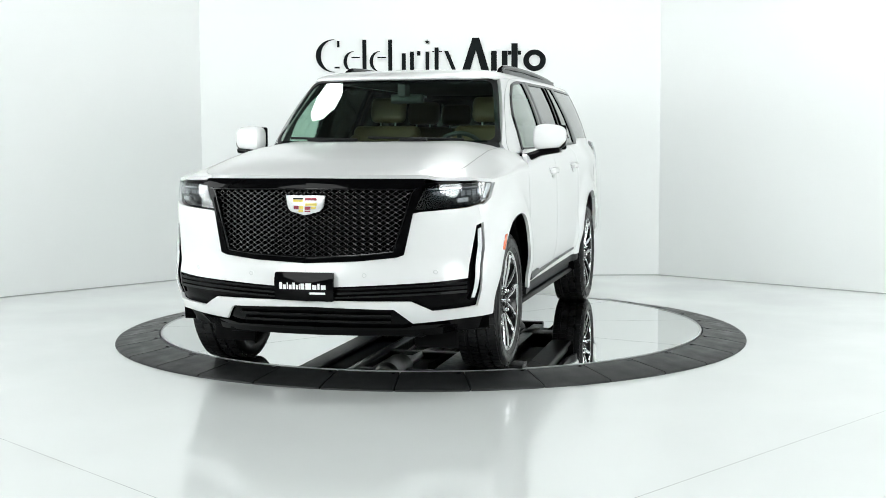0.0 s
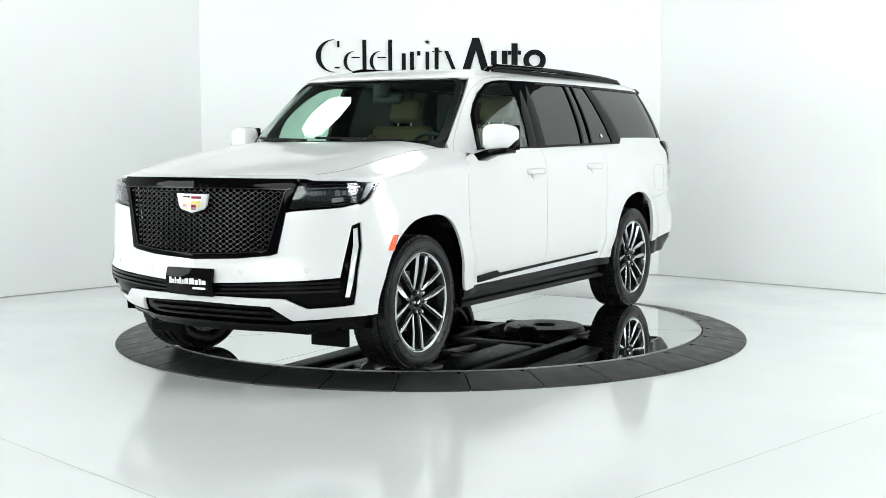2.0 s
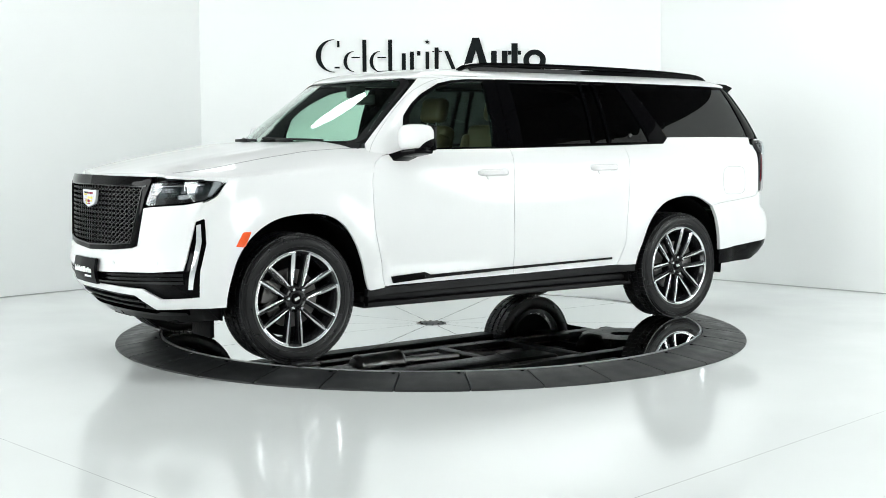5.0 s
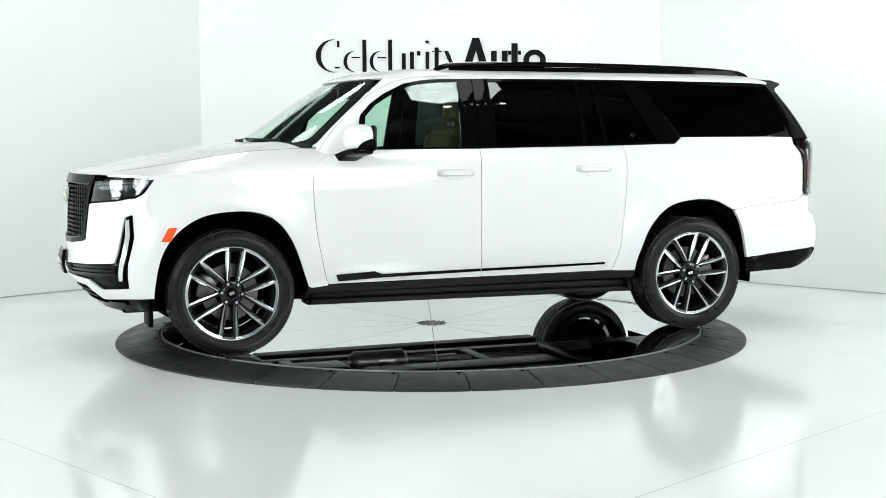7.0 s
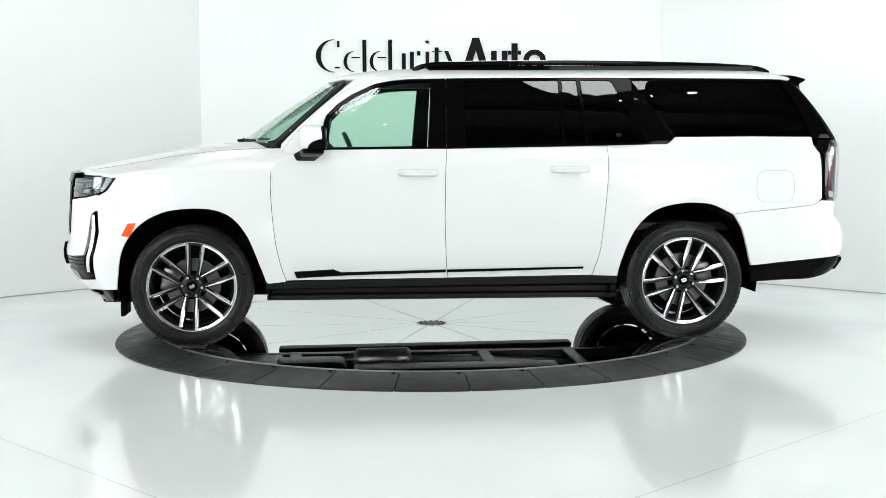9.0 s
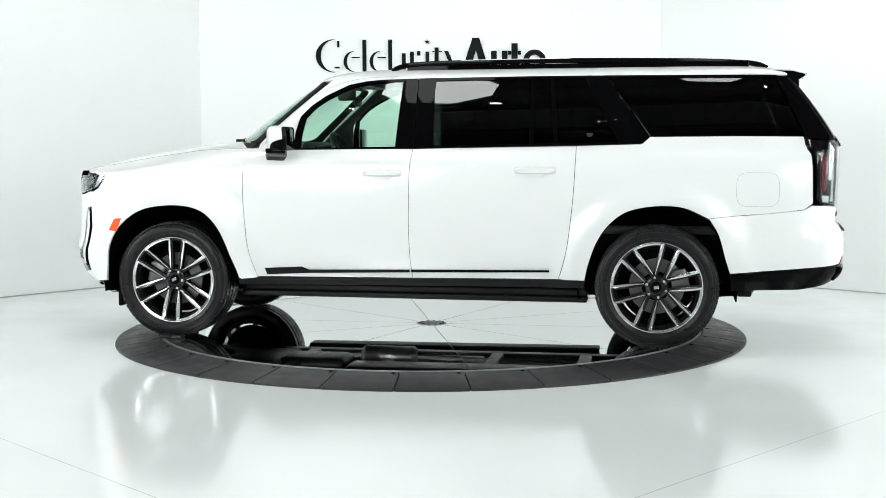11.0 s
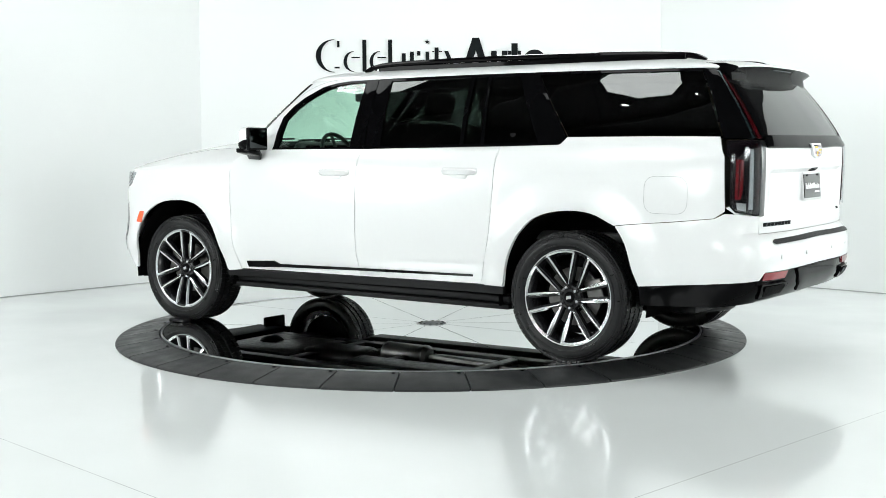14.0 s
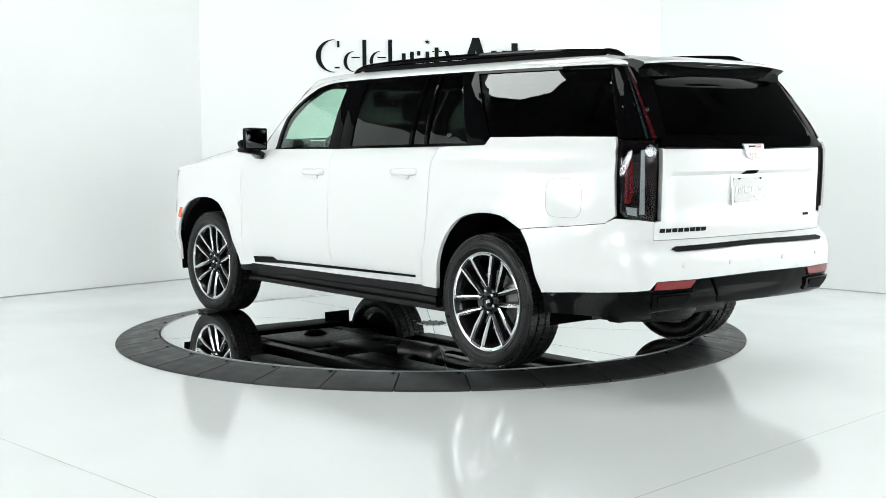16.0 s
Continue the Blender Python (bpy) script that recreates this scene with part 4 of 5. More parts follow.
def emblem(parent, fn, hw, hh, name="emblem"):
    """A wreathless crest: chrome shield with plain coloured blocks."""
    sh = [(-hw, hh), (hw, hh), (hw * .88, hh * -.25), (hw * .72, hh * -.62), (0, -hh), (-hw * .72, hh * -.62), (-hw * .88, hh * -.25)]
    e = part(name, sheet(sh, fn, .02, 0, .03), SILVER, parent, "chrome shield emblem with gold and dark red blocks")
    k = .78
    cols = [(-.60, -.05, .62, .78, BLACK_SIGN), (-.60, -.05, .36, .60, GOLD), (0, .60, .50, .78, RED_ENAMEL), (.0, .60, .30, .44, SILVER), (-.62, -.05, .02, .28, SILVER), (0, .60, -.04, .24, GOLD), (-.55, -.30, -.40, -.04, RED_ENAMEL), (-.26, -.05, -.40, -.04, GOLD), (0, .28, -.45, -.12, RED_ENAMEL), (.31, .56, -.35, -.12, GOLD), (-.30, -.05, -.66, -.46, GOLD), (0, .28, -.66, -.52, RED_ENAMEL)]
    for a, b, c, d, m in cols:
        part("block", sheet([(a * hw, c * hh), (b * hw, c * hh), (b * hw, d * hh), (a * hw, d * hh)], fn, .004, .0025, .1, 0), m, e)
    return e


def headlight(h):
    """Lamp units and clear cover, as parts of the headlight."""
    part("lamp_tray", sheet([(.70, 1.055), (1.02, 1.075), (1.10, 1.135), (.70, 1.128)], low, .006, -.026), GREY_LENS, h)
    for u, w, z0, z1 in ((.722, .008, 1.088, 1.108), (.745, .009, 1.086, 1.110), (.770, .010, 1.086, 1.111), (.797, .010, 1.087, 1.112), (.822, .007, 1.090, 1.110), (.895, .014, 1.084, 1.116), (.935, .012, 1.088, 1.114), (.972, .014, 1.086, 1.120), (1.008, .010, 1.094, 1.122)):
        part("projector", sheet(fillet([(u - w, z0), (u + w, z0 + .002), (u + w, z1 + .002), (u - w, z1)], .004), low, .014, -.014, edge=.003), LED_PALE, h)
    part("low_beam", sheet(fillet([(.86, 1.046), (.93, 1.053), (.93, 1.076), (.86, 1.072)], .010), low, .012, -.012), CLEAR_LENS, h)
    part("brow", sheet([(.69, 1.120), (1.03, 1.132), (1.03, 1.138), (.69, 1.126)], low, .010, -.010, edge=.001), CHROME, h)
    part("corner_lamp", sheet([(1.045, 1.066), (1.072, 1.070), (1.135, 1.140), (1.128, 1.152), (1.09, 1.152)], low, .012, -.012), CLEAR_LENS, h, "clear corner lamp strip")
    part("lens_cover", sheet([(.612, 1.014), (.64, 1.010), (.92, 1.030), (1.030, 1.050), (1.085, 1.068), (1.172, 1.151), (1.15, 1.161), (.80, 1.150), (.672, 1.140), (.645, 1.085)], low, .003, -.002), LENS_GLASS, h)


def tail_parts(car, gate):
    tl = [(6.085, 1.0), (6.115, .969), (6.29, .947), (6.295, 1.385), (6.06, 1.385), (6.058, 1.31), (6.082, 1.28)]
    t = part("tail_light", sheet(tl, low, .02, .002), SMOKED, car, "tall dark vertical tail light with red core")
    part("red_core", sheet(fillet([(6.112, 1.045), (6.146, 1.045), (6.160, 1.10), (6.160, 1.272), (6.118, 1.278)], .008), low, .010, .009, .03), RED_LENS, t)
    part("red_core_rib", sheet([(6.128, 1.062), (6.136, 1.062), (6.142, 1.255), (6.134, 1.255)], low, .006, .013), DEEP_RED, t)
    part("clear_column", sheet([(6.196, .985), (6.226, .985), (6.222, 1.335), (6.202, 1.335)], low, .012, .012), CLEAR_LENS, t)
    part("clear_column", sheet([(6.232, .985), (6.240, .985), (6.238, 1.335), (6.230, 1.335)], low, .012, .010), GREY_LENS, t)
    part("clear_column", sheet([(6.250, .975), (6.262, .975), (6.262, 1.365), (6.25, 1.365)], low, .010, .010), DEEP_RED, t)
    part("foot_reflector", sheet([(6.128, .985), (6.182, .975), (6.182, 1.020), (6.120, 1.026)], low, .008, .008), CLEAR_LENS, t)
    for z in (1.02, 1.10, 1.18, 1.26):
        part("lens_rib", sheet([(6.168, z), (6.190, z), (6.190, z + .006), (6.168, z + .006)], low, .006, .006, edge=.001), GREY_LENS, t)
    cover = [(6.095, 1.002), (6.120, .975), (6.284, .955), (6.288, 1.376), (6.068, 1.376), (6.066, 1.312), (6.090, 1.282)]
    part("lens_cover", sheet(cover, low, .003, .020, .03), LENS_GLASS, t)
    t2 = mirrored(t)
    for c in list(t.children):
        mirrored(c, t2)
    # number plate, its recess lamp, name bars, emblem
    def gate_box(hw, z0, z1, d, thick, r=.012):
        return sheet(fillet([(U_END - hw, z0), (U_END - hw, z1), (U_END + hw, z1), (U_END + hw, z0)], r), gate_plane, thick, d, .05, .002)

    def gate_plane(u, z, d=0.0):
        x, y, _ = low(u, 1.10, d)
        return (x - (z - 1.10) * -.07, y, z)

    frame_ = part("plate_frame", gate_box(.166, 1.012, 1.186, .016, .016), CHROME, gate, "chrome rear plate frame")
    rp = part("rear_plate", gate_box(.153, 1.026, 1.174, .019, .005, .008), PLATE_GLOSS, gate, "glossy black rear plate cover with white bars")
    for sg in (1, -1):
        o = part("plate_screw", lathe([(0, .004), (.006, .003), (.008, 0)], 10, "Z"), SATIN_BLACK, frame_)
        p = Vector(gate_plane(U_END + sg * .10, 1.168, .019))
        o.matrix_local = Matrix.Translation(p) @ Vector((-1, 0, 0)).to_track_quat("Z", "Y").to_matrix().to_4x4()
    for u0, u1, z0, z1 in PLATE_BARS:
        part("bar", sheet([(U_END + u0, z0 + .508), (U_END + u1, z0 + .508), (U_END + u1, z1 + .508), (U_END + u0, z1 + .508)], gate_plane, .003, .0205, edge=0), WHITE_INK, rp)
    part("gate_handle", sheet(fillet([(U_END - .07, 1.192), (U_END + .07, 1.192), (U_END + .055, 1.214), (U_END - .055, 1.214)], .006), low, .012, .006), GLOSS_BLACK, gate)
    emblem(gate, lambda a, b, d=0: low(U_END + a, 1.318 + b, d + .02), .094, .048, "rear_emblem")
    u = uy(.752, True)
    for i in range(8):
        part("name_bar", sheet([(u + .003, .882), (u + .038, .882), (u + .040, .904), (u + .005, .904)], low, .004, .006, edge=.001), BLACK_SIGN, gate)
        u += .0445
    part("badge", sheet([(2 * U_END - uy(.62, True), .93), (2 * U_END - uy(.56, True), .93), (2 * U_END - uy(.56, True), .945), (2 * U_END - uy(.62, True), .945)], low, .004, .006, edge=.001), BLACK_SIGN, gate)
    for y in (.62, .25):
        for sg in (1, -1):
            uu = uy(y, True) if sg > 0 else 2 * U_END - uy(y, True)
            p = Vector(low(uu, .70, .002))
            b = lathe([(.0085, .0015), (.0125, .0015), (.0135, -.001)], 18, "Z")
            o = part("parking_sensor", b, SENSOR, car)
            o.matrix_local = Matrix.Translation(p) @ Vector((-1, 0, 0)).to_track_quat("Z", "Y").to_matrix().to_4x4()


def roof_skin(a, s, sg=1):
    """Roof: s runs from the cant rail (1) to the middle (0)."""
    p = house(a, Z_CANT)
    cx = -.9
    k = max(0.0, 1 - s ** 5) ** .62
    return (cx + (p[0] - cx) * (.25 + .75 * s), sg * p[1] * s, Z_CANT + .004 + .080 * k + .012 * (1 - s * s))


def build_roof(car):
    bm = bmesh.new()
    na, S = 84, [1, .995, .985, .97, .95, .92, .88, .82, .72, .58, .42, .25, .0]
    grid = []
    for s in S:
        row = [bm.verts.new(roof_skin(i / na, s, 1)) for i in range(na + 1)] + [bm.verts.new(roof_skin(i / na, s, -1)) for i in range(na - 1, 0, -1)]
        grid.append(row)
    n = len(grid[0])
    for p, q in zip(grid, grid[1:]):
        for i in range(n):
            bm.faces.new((p[i], p[(i + 1) % n], q[(i + 1) % n], q[i]))
    bmesh.ops.remove_doubles(bm, verts=bm.verts[:], dist=1e-5)
    bmesh.ops.recalc_face_normals(bm, faces=bm.faces[:])
    ob = part("roof", bm, PAINT, car)
    m = ob.modifiers.new("thickness", "SOLIDIFY")
    m.thickness, m.offset = .025, -1
    return ob


def glasshouse(car, d1, d2, r1, r2):
    roof = build_roof(car)
    A = lambda x, z: find(z, x, 0, 0, 1)
    dlo = [(.84, 1.312), (.823, 1.36), (.812, 1.46), (.783, 1.567), (.705, 1.645), (.607, 1.711), (.449, 1.785), (.33, 1.808), (.213, 1.818)]
    # windscreen pillars
    ws = .264
    pil = [(ws, 1.375), (ws - .004, 1.60), (ws - .002, 1.826), (A(.213, 1.826), 1.826)] + [(A(x, z), z) for x, z in reversed(dlo)] + [(A(1.0, 1.31), 1.31), (A(1.10, 1.33), 1.33)]
    pair("windscreen_pillar", sheet(pil, skin, .035, 0, .05), PAINT, car)
    pair("pillar_lining", sheet([(a, z) for a, z in pil], skin, .02, -.037, .05), CABIN, car)
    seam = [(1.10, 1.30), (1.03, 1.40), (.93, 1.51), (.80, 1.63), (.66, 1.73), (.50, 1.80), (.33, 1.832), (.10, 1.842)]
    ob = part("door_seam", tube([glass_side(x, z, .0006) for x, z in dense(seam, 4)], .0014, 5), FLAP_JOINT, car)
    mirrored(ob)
    # black field behind the side windows
    S = lambda x, z, d=0: glass_side(x, z, d)
    cant = [(.213, 1.822), (-.05, 1.826), (-.9, 1.830), (-1.35, 1.828), (-2.2, 1.822), (-2.40, 1.818)]

    def pane(name, poly, material, parent, other, label="", d=-.004, round_=.012):
        o = part(name, sheet(fillet(poly, round_), S, .004, d, .05, .0015), material, parent, label)
        mirrored(o, other)

    def frame_bar(name, poly, parent, other, d=.004, thick=.03, material=None):
        o = part(name, sheet(poly, S, thick, d, .05, .003), material or GLOSS_BLACK, parent)
        mirrored(o, other)

    door_glass = [(.775, 1.338), (.768, 1.45), (.748, 1.562), (.67, 1.642), (.585, 1.695), (.435, 1.768), (.32, 1.792), (.213, 1.802), (.055, 1.806), (.088, 1.345)]
    pane("window", door_glass, FRONT_GLASS, d1, d2, "lightly tinted front door window")
    frame_bar("window_frame", [(.835, 1.316)] + dlo[1:] + [(-.046, 1.824), (-.040, 1.332), (.3, 1.330)][:1] + [(-.046, 1.806), (.055, 1.806), (.213, 1.802), (.32, 1.792), (.435, 1.768), (.585, 1.695), (.67, 1.642), (.748, 1.562), (.768, 1.45), (.775, 1.338)], d1, d2)
    frame_bar("belt_trim", [(.835, 1.316), (.775, 1.340), (.088, 1.347), (-.040, 1.349), (-.040, 1.330), (.3, 1.328)], d1, d2, .008)
    frame_bar("pillar_cover", [(.088, 1.345), (.055, 1.806), (-.050, 1.806), (-.040, 1.347)], d1, d2)
    rg = [(-.180, 1.352), (-.170, 1.806), (-.842, 1.812), (-.842, 1.362)]
    pane("window", rg, PRIVACY, r1, r2, "dark privacy rear door window")
    frame_bar("pillar_cover", [(-.046, 1.340), (-.056, 1.824), (-.170, 1.826), (-.180, 1.352)], r1, r2)
    frame_bar("window_frame", [(-.170, 1.806), (-.170, 1.826), (-.9, 1.830), (-1.262, 1.829), (-1.30, 1.81), (-.99, 1.812), (-.842, 1.812)], r1, r2)
    frame_bar("window_divider", [(-.842, 1.362), (-.842, 1.812), (-.868, 1.812), (-.872, 1.362)], r1, r2, .008)
    pane("quarter_window", [(-.872, 1.362), (-.868, 1.812), (-.972, 1.812), (-1.008, 1.366)], PRIVACY, r1, r2, "dark privacy quarter light")
    frame_bar("window_divider", [(-1.008, 1.366), (-.972, 1.812), (-.998, 1.812), (-1.036, 1.368)], r1, r2, .008)
    frame_bar("belt_trim", [(-.046, 1.334), (-.046, 1.352), (-1.15, 1.372), (-1.15, 1.354)], r1, r2, .008)
    pane("pillar_glass", [(-1.036, 1.368), (-.998, 1.812), (-1.215, 1.812), (-1.440, 1.375)], PRIVACY, r1, r2)
    frame_bar("pillar_cover", [(-1.440, 1.375), (-1.215, 1.812), (-1.225, 1.829), (-1.35, 1.828), (-1.64, 1.405), (-1.59, 1.362), (-1.15, 1.354), (-1.15, 1.372)], car, car)
    pane("rear_side_window", [(-1.655, 1.408), (-1.365, 1.812), (-2.46, 1.806), (-2.642, 1.412)], PRIVACY, car, car, "large dark privacy rear side window")
    frame_bar("window_frame", [(-1.35, 1.812), (-1.34, 1.829), (-2.2, 1.823), (-2.47, 1.818), (-2.46, 1.803)], car, car)
    frame_bar("window_frame", [(-1.64, 1.400), (-1.655, 1.412), (-2.645, 1.416), (-2.645, 1.404)], car, car, -.006, .02)
    crest = sheet(fillet([(-1.225, 1.438), (-1.268, 1.438), (-1.265, 1.42), (-1.246, 1.408), (-1.228, 1.42)], .003), S, .004, .002, .1, 0)
    pair("pillar_badge", crest, CHROME, car)
    # rear corner pillars with the light strip
    ac = [(A(-2.648, 1.41), 1.40), (A(-2.466, 1.806), 1.818), (.885, 1.80), (.872, 1.40)]
    pp = part("rear_pillar", sheet(ac, skin, .03, .003, .03), GLOSS_BLACK, car)
    mirrored(pp)
    ls = part("light_strip", sheet([(.838, 1.395), (.836, 1.60), (.829, 1.77), (.835, 1.77), (.845, 1.60), (.850, 1.395)], skin, .012, .010, .03, .002), DEEP_RED, car, "thin red upper tail light strip")
    mirrored(ls)
    ls = part("clear_strip", sheet([(.818, 1.395), (.820, 1.60), (.818, 1.80), (.825, 1.80), (.828, 1.60), (.827, 1.395)], skin, .012, .008, .03, .002), GREY_LENS, car)
    mirrored(ls)
    # rear window and its black band
    Rr = glass_rear
    rw = fillet([(-.70, 1.405), (-.56, 1.78), (.56, 1.78), (.70, 1.405)], .02)
    part("rear_window", sheet(rw, Rr, .004, .0, .06, .0015), PRIVACY, car, "dark privacy tailgate window")
    band = [(-.735, 1.345), (-.715, 1.41), (.715, 1.41), (.735, 1.345), (0, 1.335)]
    part("rear_band", sheet([(p, q) for p, q in band], Rr, .02, .012, .06), GLOSS_BLACK, car)
    # spoiler
    bm = bmesh.new()
    prof = []
    for y in np.linspace(-.655, .655, 27):
        k = abs(y) / .655
        tip = -2.71 + .05 * k ** 3
        root = -2.45
        pr = [(root, 1.875 - .022 * k ** 4), (-2.58, 1.872 - .024 * k ** 4), (tip, 1.848 - .022 * k ** 3), (tip - .004, 1.836 - .02 * k ** 3), (tip + .04, 1.808 - .02 * k ** 2), (-2.625, 1.745), (root, 1.78)]
        prof.append([bm.verts.new((x, y, z)) for x, z in pr])
    for p, q in zip(prof, prof[1:]):
        for i in range(7):
            bm.faces.new((p[i], p[(i + 1) % 7], q[(i + 1) % 7], q[i]))
    bm.faces.new(prof[0])
    bm.faces.new(prof[-1][::-1])
    bmesh.ops.recalc_face_normals(bm, faces=bm.faces[:])
    bm.faces.ensure_lookup_table()
    sp = part("spoiler", bm, PAINT, car)
    sp.data.materials.append(GLOSS_BLACK)
    for f in sp.data.polygons:
        if f.normal.z < .3:
            f.material_index = 1
    part("brake_light", boxed(-2.702, -2.64, -.16, .16, 1.806, 1.812, .002, 1, pose(0, 0, .012)), GREY_LENS, sp)
    # roof rails
    for sg in (1, -1):
        pts = [(.17, sg * .585, 1.885), (.10, sg * .585, 1.915), (-.05, sg * .585, 1.932), (-.5, sg * .586, 1.940), (-1.2, sg * .584, 1.940), (-1.9, sg * .575, 1.928), (-2.25, sg * .566, 1.912), (-2.36, sg * .562, 1.898), (-2.42, sg * .56, 1.872)]
        pts = [tuple(p) for p in spline(pts, 5)]
        bm = tube(pts, .018, 8)
        part("roof_rail", bm, GLOSS_BLACK, car, "gloss black roof rail")
        part("rail_foot", boxed(-2.30, .06, sg * .578 - .012, sg * .578 + .012, 1.868, 1.922, .004, 1), GLOSS_BLACK, car)
    # windscreen
    F = glass_front
    w = fillet([(-.785, 1.385), (-.663, 1.80), (.663, 1.80), (.785, 1.385)], .06)
    part("windscreen", sheet(w, F, .004, .002, .05, .0015), FRONT_GLASS, car, "clear green-tinted windscreen")
    rim = fillet([(-.792, 1.372), (-.668, 1.815), (.668, 1.815), (.792, 1.372)], .06)
    part("screen_surround", surround(rim, F), SATIN_BLACK, car)
    # scuttle and wipers
    part("scuttle", sheet([(-.80, 1.345), (-.78, 1.395), (0, 1.40), (.78, 1.395), (.80, 1.345)], lambda y, z, d=0: (glass_front(max(-.79, min(.79, y)), z, d)[0] + .03, y, z - .012 + d), .02, 0, .06), SATIN_BLACK, car)
    for y0, y1, z1 in ((.58, -.03, 1.412), (-.10, -.62, 1.412)):
        pts = [glass_front(y0 + (y1 - y0) * t, 1.392 + (z1 - 1.398) * t, .010) for t in np.linspace(0, 1, 8)]
        wp = part("wiper", tube(pts, .008, 6), SATIN_BLACK, car)
        part("wiper_arm", boxed(-.02, .02, -.09, .09, -.008, .012, .006, 2, pose(*glass_front((y0 + y1) / 2, 1.388, .012))), SATIN_BLACK, wp)


def surround(rim, fn):
    """A band a few centimetres wide along the inside of a closed outline."""
    bm = bmesh.new()
    cy = sum(p[0] for p in rim) / len(rim)
    cz = sum(p[1] for p in rim) / len(rim)
    inner = [(cy + (y - cy) * .962, cz + (z - cz) * .93) for y, z in rim]
    n = len(rim)
    o = [bm.verts.new(fn(y, z, .004)) for y, z in rim]
    i = [bm.verts.new(fn(y, z, .006)) for y, z in inner]
    ob = [bm.verts.new(fn(y, z, -.02)) for y, z in rim]
    ib = [bm.verts.new(fn(y, z, -.006)) for y, z in inner]
    for k in range(n):
        q = (k + 1) % n
        bm.faces.new((o[k], o[q], i[q], i[k]))
        bm.faces.new((ob[k], ib[k], ib[q], ob[q]))
        bm.faces.new((o[k], ob[k], ob[q], o[q]))
        bm.faces.new((i[k], i[q], ib[q], ib[k]))
    bmesh.ops.recalc_face_normals(bm, faces=bm.faces[:])
    return bm


def mirrors(car):
    for s in (1, -1):
        def shape(z0, z1, grow, x_in=0.0):
            bm = bmesh.new()
            bmesh.ops.create_cube(bm, size=1)
            bmesh.ops.subdivide_edges(bm, edges=bm.edges[:], cuts=5, use_grid_fill=True)
            for v in bm.verts:
                p = v.co * 2
                q = Vector(p)
                L = (abs(p.x) ** 4 + abs(p.y) ** 4 + abs(p.z) ** 4) ** .25
                q = p / L if L else p
                hx = .085 + .02 * (q.y * -1) * .5
                x = .865 + hx * q.x * (1 - .25 * max(0, q.y)) - .02 * q.y
                y = 1.075 + .106 * q.y
                z = (z0 + z1) / 2 + (z1 - z0) / 2 * q.z * (1 - .15 * max(0, q.y))
                if q.x < -.55:
                    x = max(x, .79 + .0 * x_in)
                v.co = (x, s * y, z)
            bmesh.ops.recalc_face_normals(bm, faces=bm.faces[:])
            return bm
        m = part("door_mirror", shape(1.322, 1.500, 0), PAINT, car, "white door mirror with black base")
        # glossy black outer lower corner with the repeater lamp
        bm = shape(1.322, 1.500, 0)
        for v in bm.verts:
            v.co = Vector((.865, s * 1.075, 1.411)) + (v.co - Vector((.865, s * 1.075, 1.411))) * 1.025
        bmesh.ops.bisect_plane(bm, geom=bm.verts[:] + bm.edges[:] + bm.faces[:], plane_co=(.865, s * 1.118, 1.336), plane_no=(-.25, s * .62, -.74), clear_inner=True)
        bmesh.ops.holes_fill(bm, edges=[e for e in bm.edges if e.is_boundary], sides=0)
        bmesh.ops.recalc_face_normals(bm, faces=bm.faces[:])
        part("mirror_corner", bm, GLOSS_BLACK, m, "glossy black lower mirror corner")
        bm = bmesh.new()
        rings = []
        for (x0, x1, y, z0, z1) in ((.90, 1.03, .895, 1.238, 1.30), (.87, 1.00, .945, 1.246, 1.308), (.82, .955, 1.02, 1.285, 1.335), (.795, .935, 1.15, 1.308, 1.345)):
            rings.append([bm.verts.new((x, s * y, z)) for x, z in ((x0, z0), (x1, z0 + .004), (x1 + .004, z1), (x0, z1))])
        for p, q in zip(rings, rings[1:]):
            for k in range(4):
                bm.faces.new((p[k], p[(k + 1) % 4], q[(k + 1) % 4], q[k]))
        bm.faces.new(rings[0])
        bm.faces.new(rings[-1])
        bmesh.ops.recalc_face_normals(bm, faces=bm.faces[:])
        bmesh.ops.bevel(bm, geom=bm.edges[:], offset=.010, segments=2, affect="EDGES", profile=.5)
        part("mirror_arm", bm, GLOSS_BLACK, m)
        part("mirror_glass", boxed(.778, .792, min(s * .985, s * 1.165), max(s * .985, s * 1.165), 1.342, 1.48, .005, 2), DARK_MIRROR, m)
        part("mirror_surround", boxed(.784, .815, min(s * .972, s * 1.176), max(s * .972, s * 1.176), 1.328, 1.492, .012, 3), GLOSS_BLACK, m)


def seat(car, x, y, w=.52, rows=1):
    s = empty("seat")
    s.parent = car
    s.location = (x, y, 0)
    m = pose(-.22, 0, 1.02, 0, -14, 0)
    part("seat_cushion", boxed(-.20, .32, -w / 2, w / 2, .80, .96, .06, 4), LEATHER, s)
    bk = boxed(-.07, .07, -w / 2, w / 2, -.10, .50, .055, 4, m)
    for sg in (1, -1):
        block(bk, -.02, .10, sg * (w / 2 - .03) - .045, sg * (w / 2 - .03) + .045, -.05, .42, .04, 3, m)
    part("seat_back", bk, LEATHER, s)
    part("headrest", boxed(-.055, .055, -.14, .14, .53, .73, .05, 4, m), LEATHER, s)
    for sg in (1, -1):
        part("headrest_post", tube([m @ Vector((0, sg * .06, .48)), m @ Vector((0, sg * .06, .58))], .007, 6), STEEL, s)


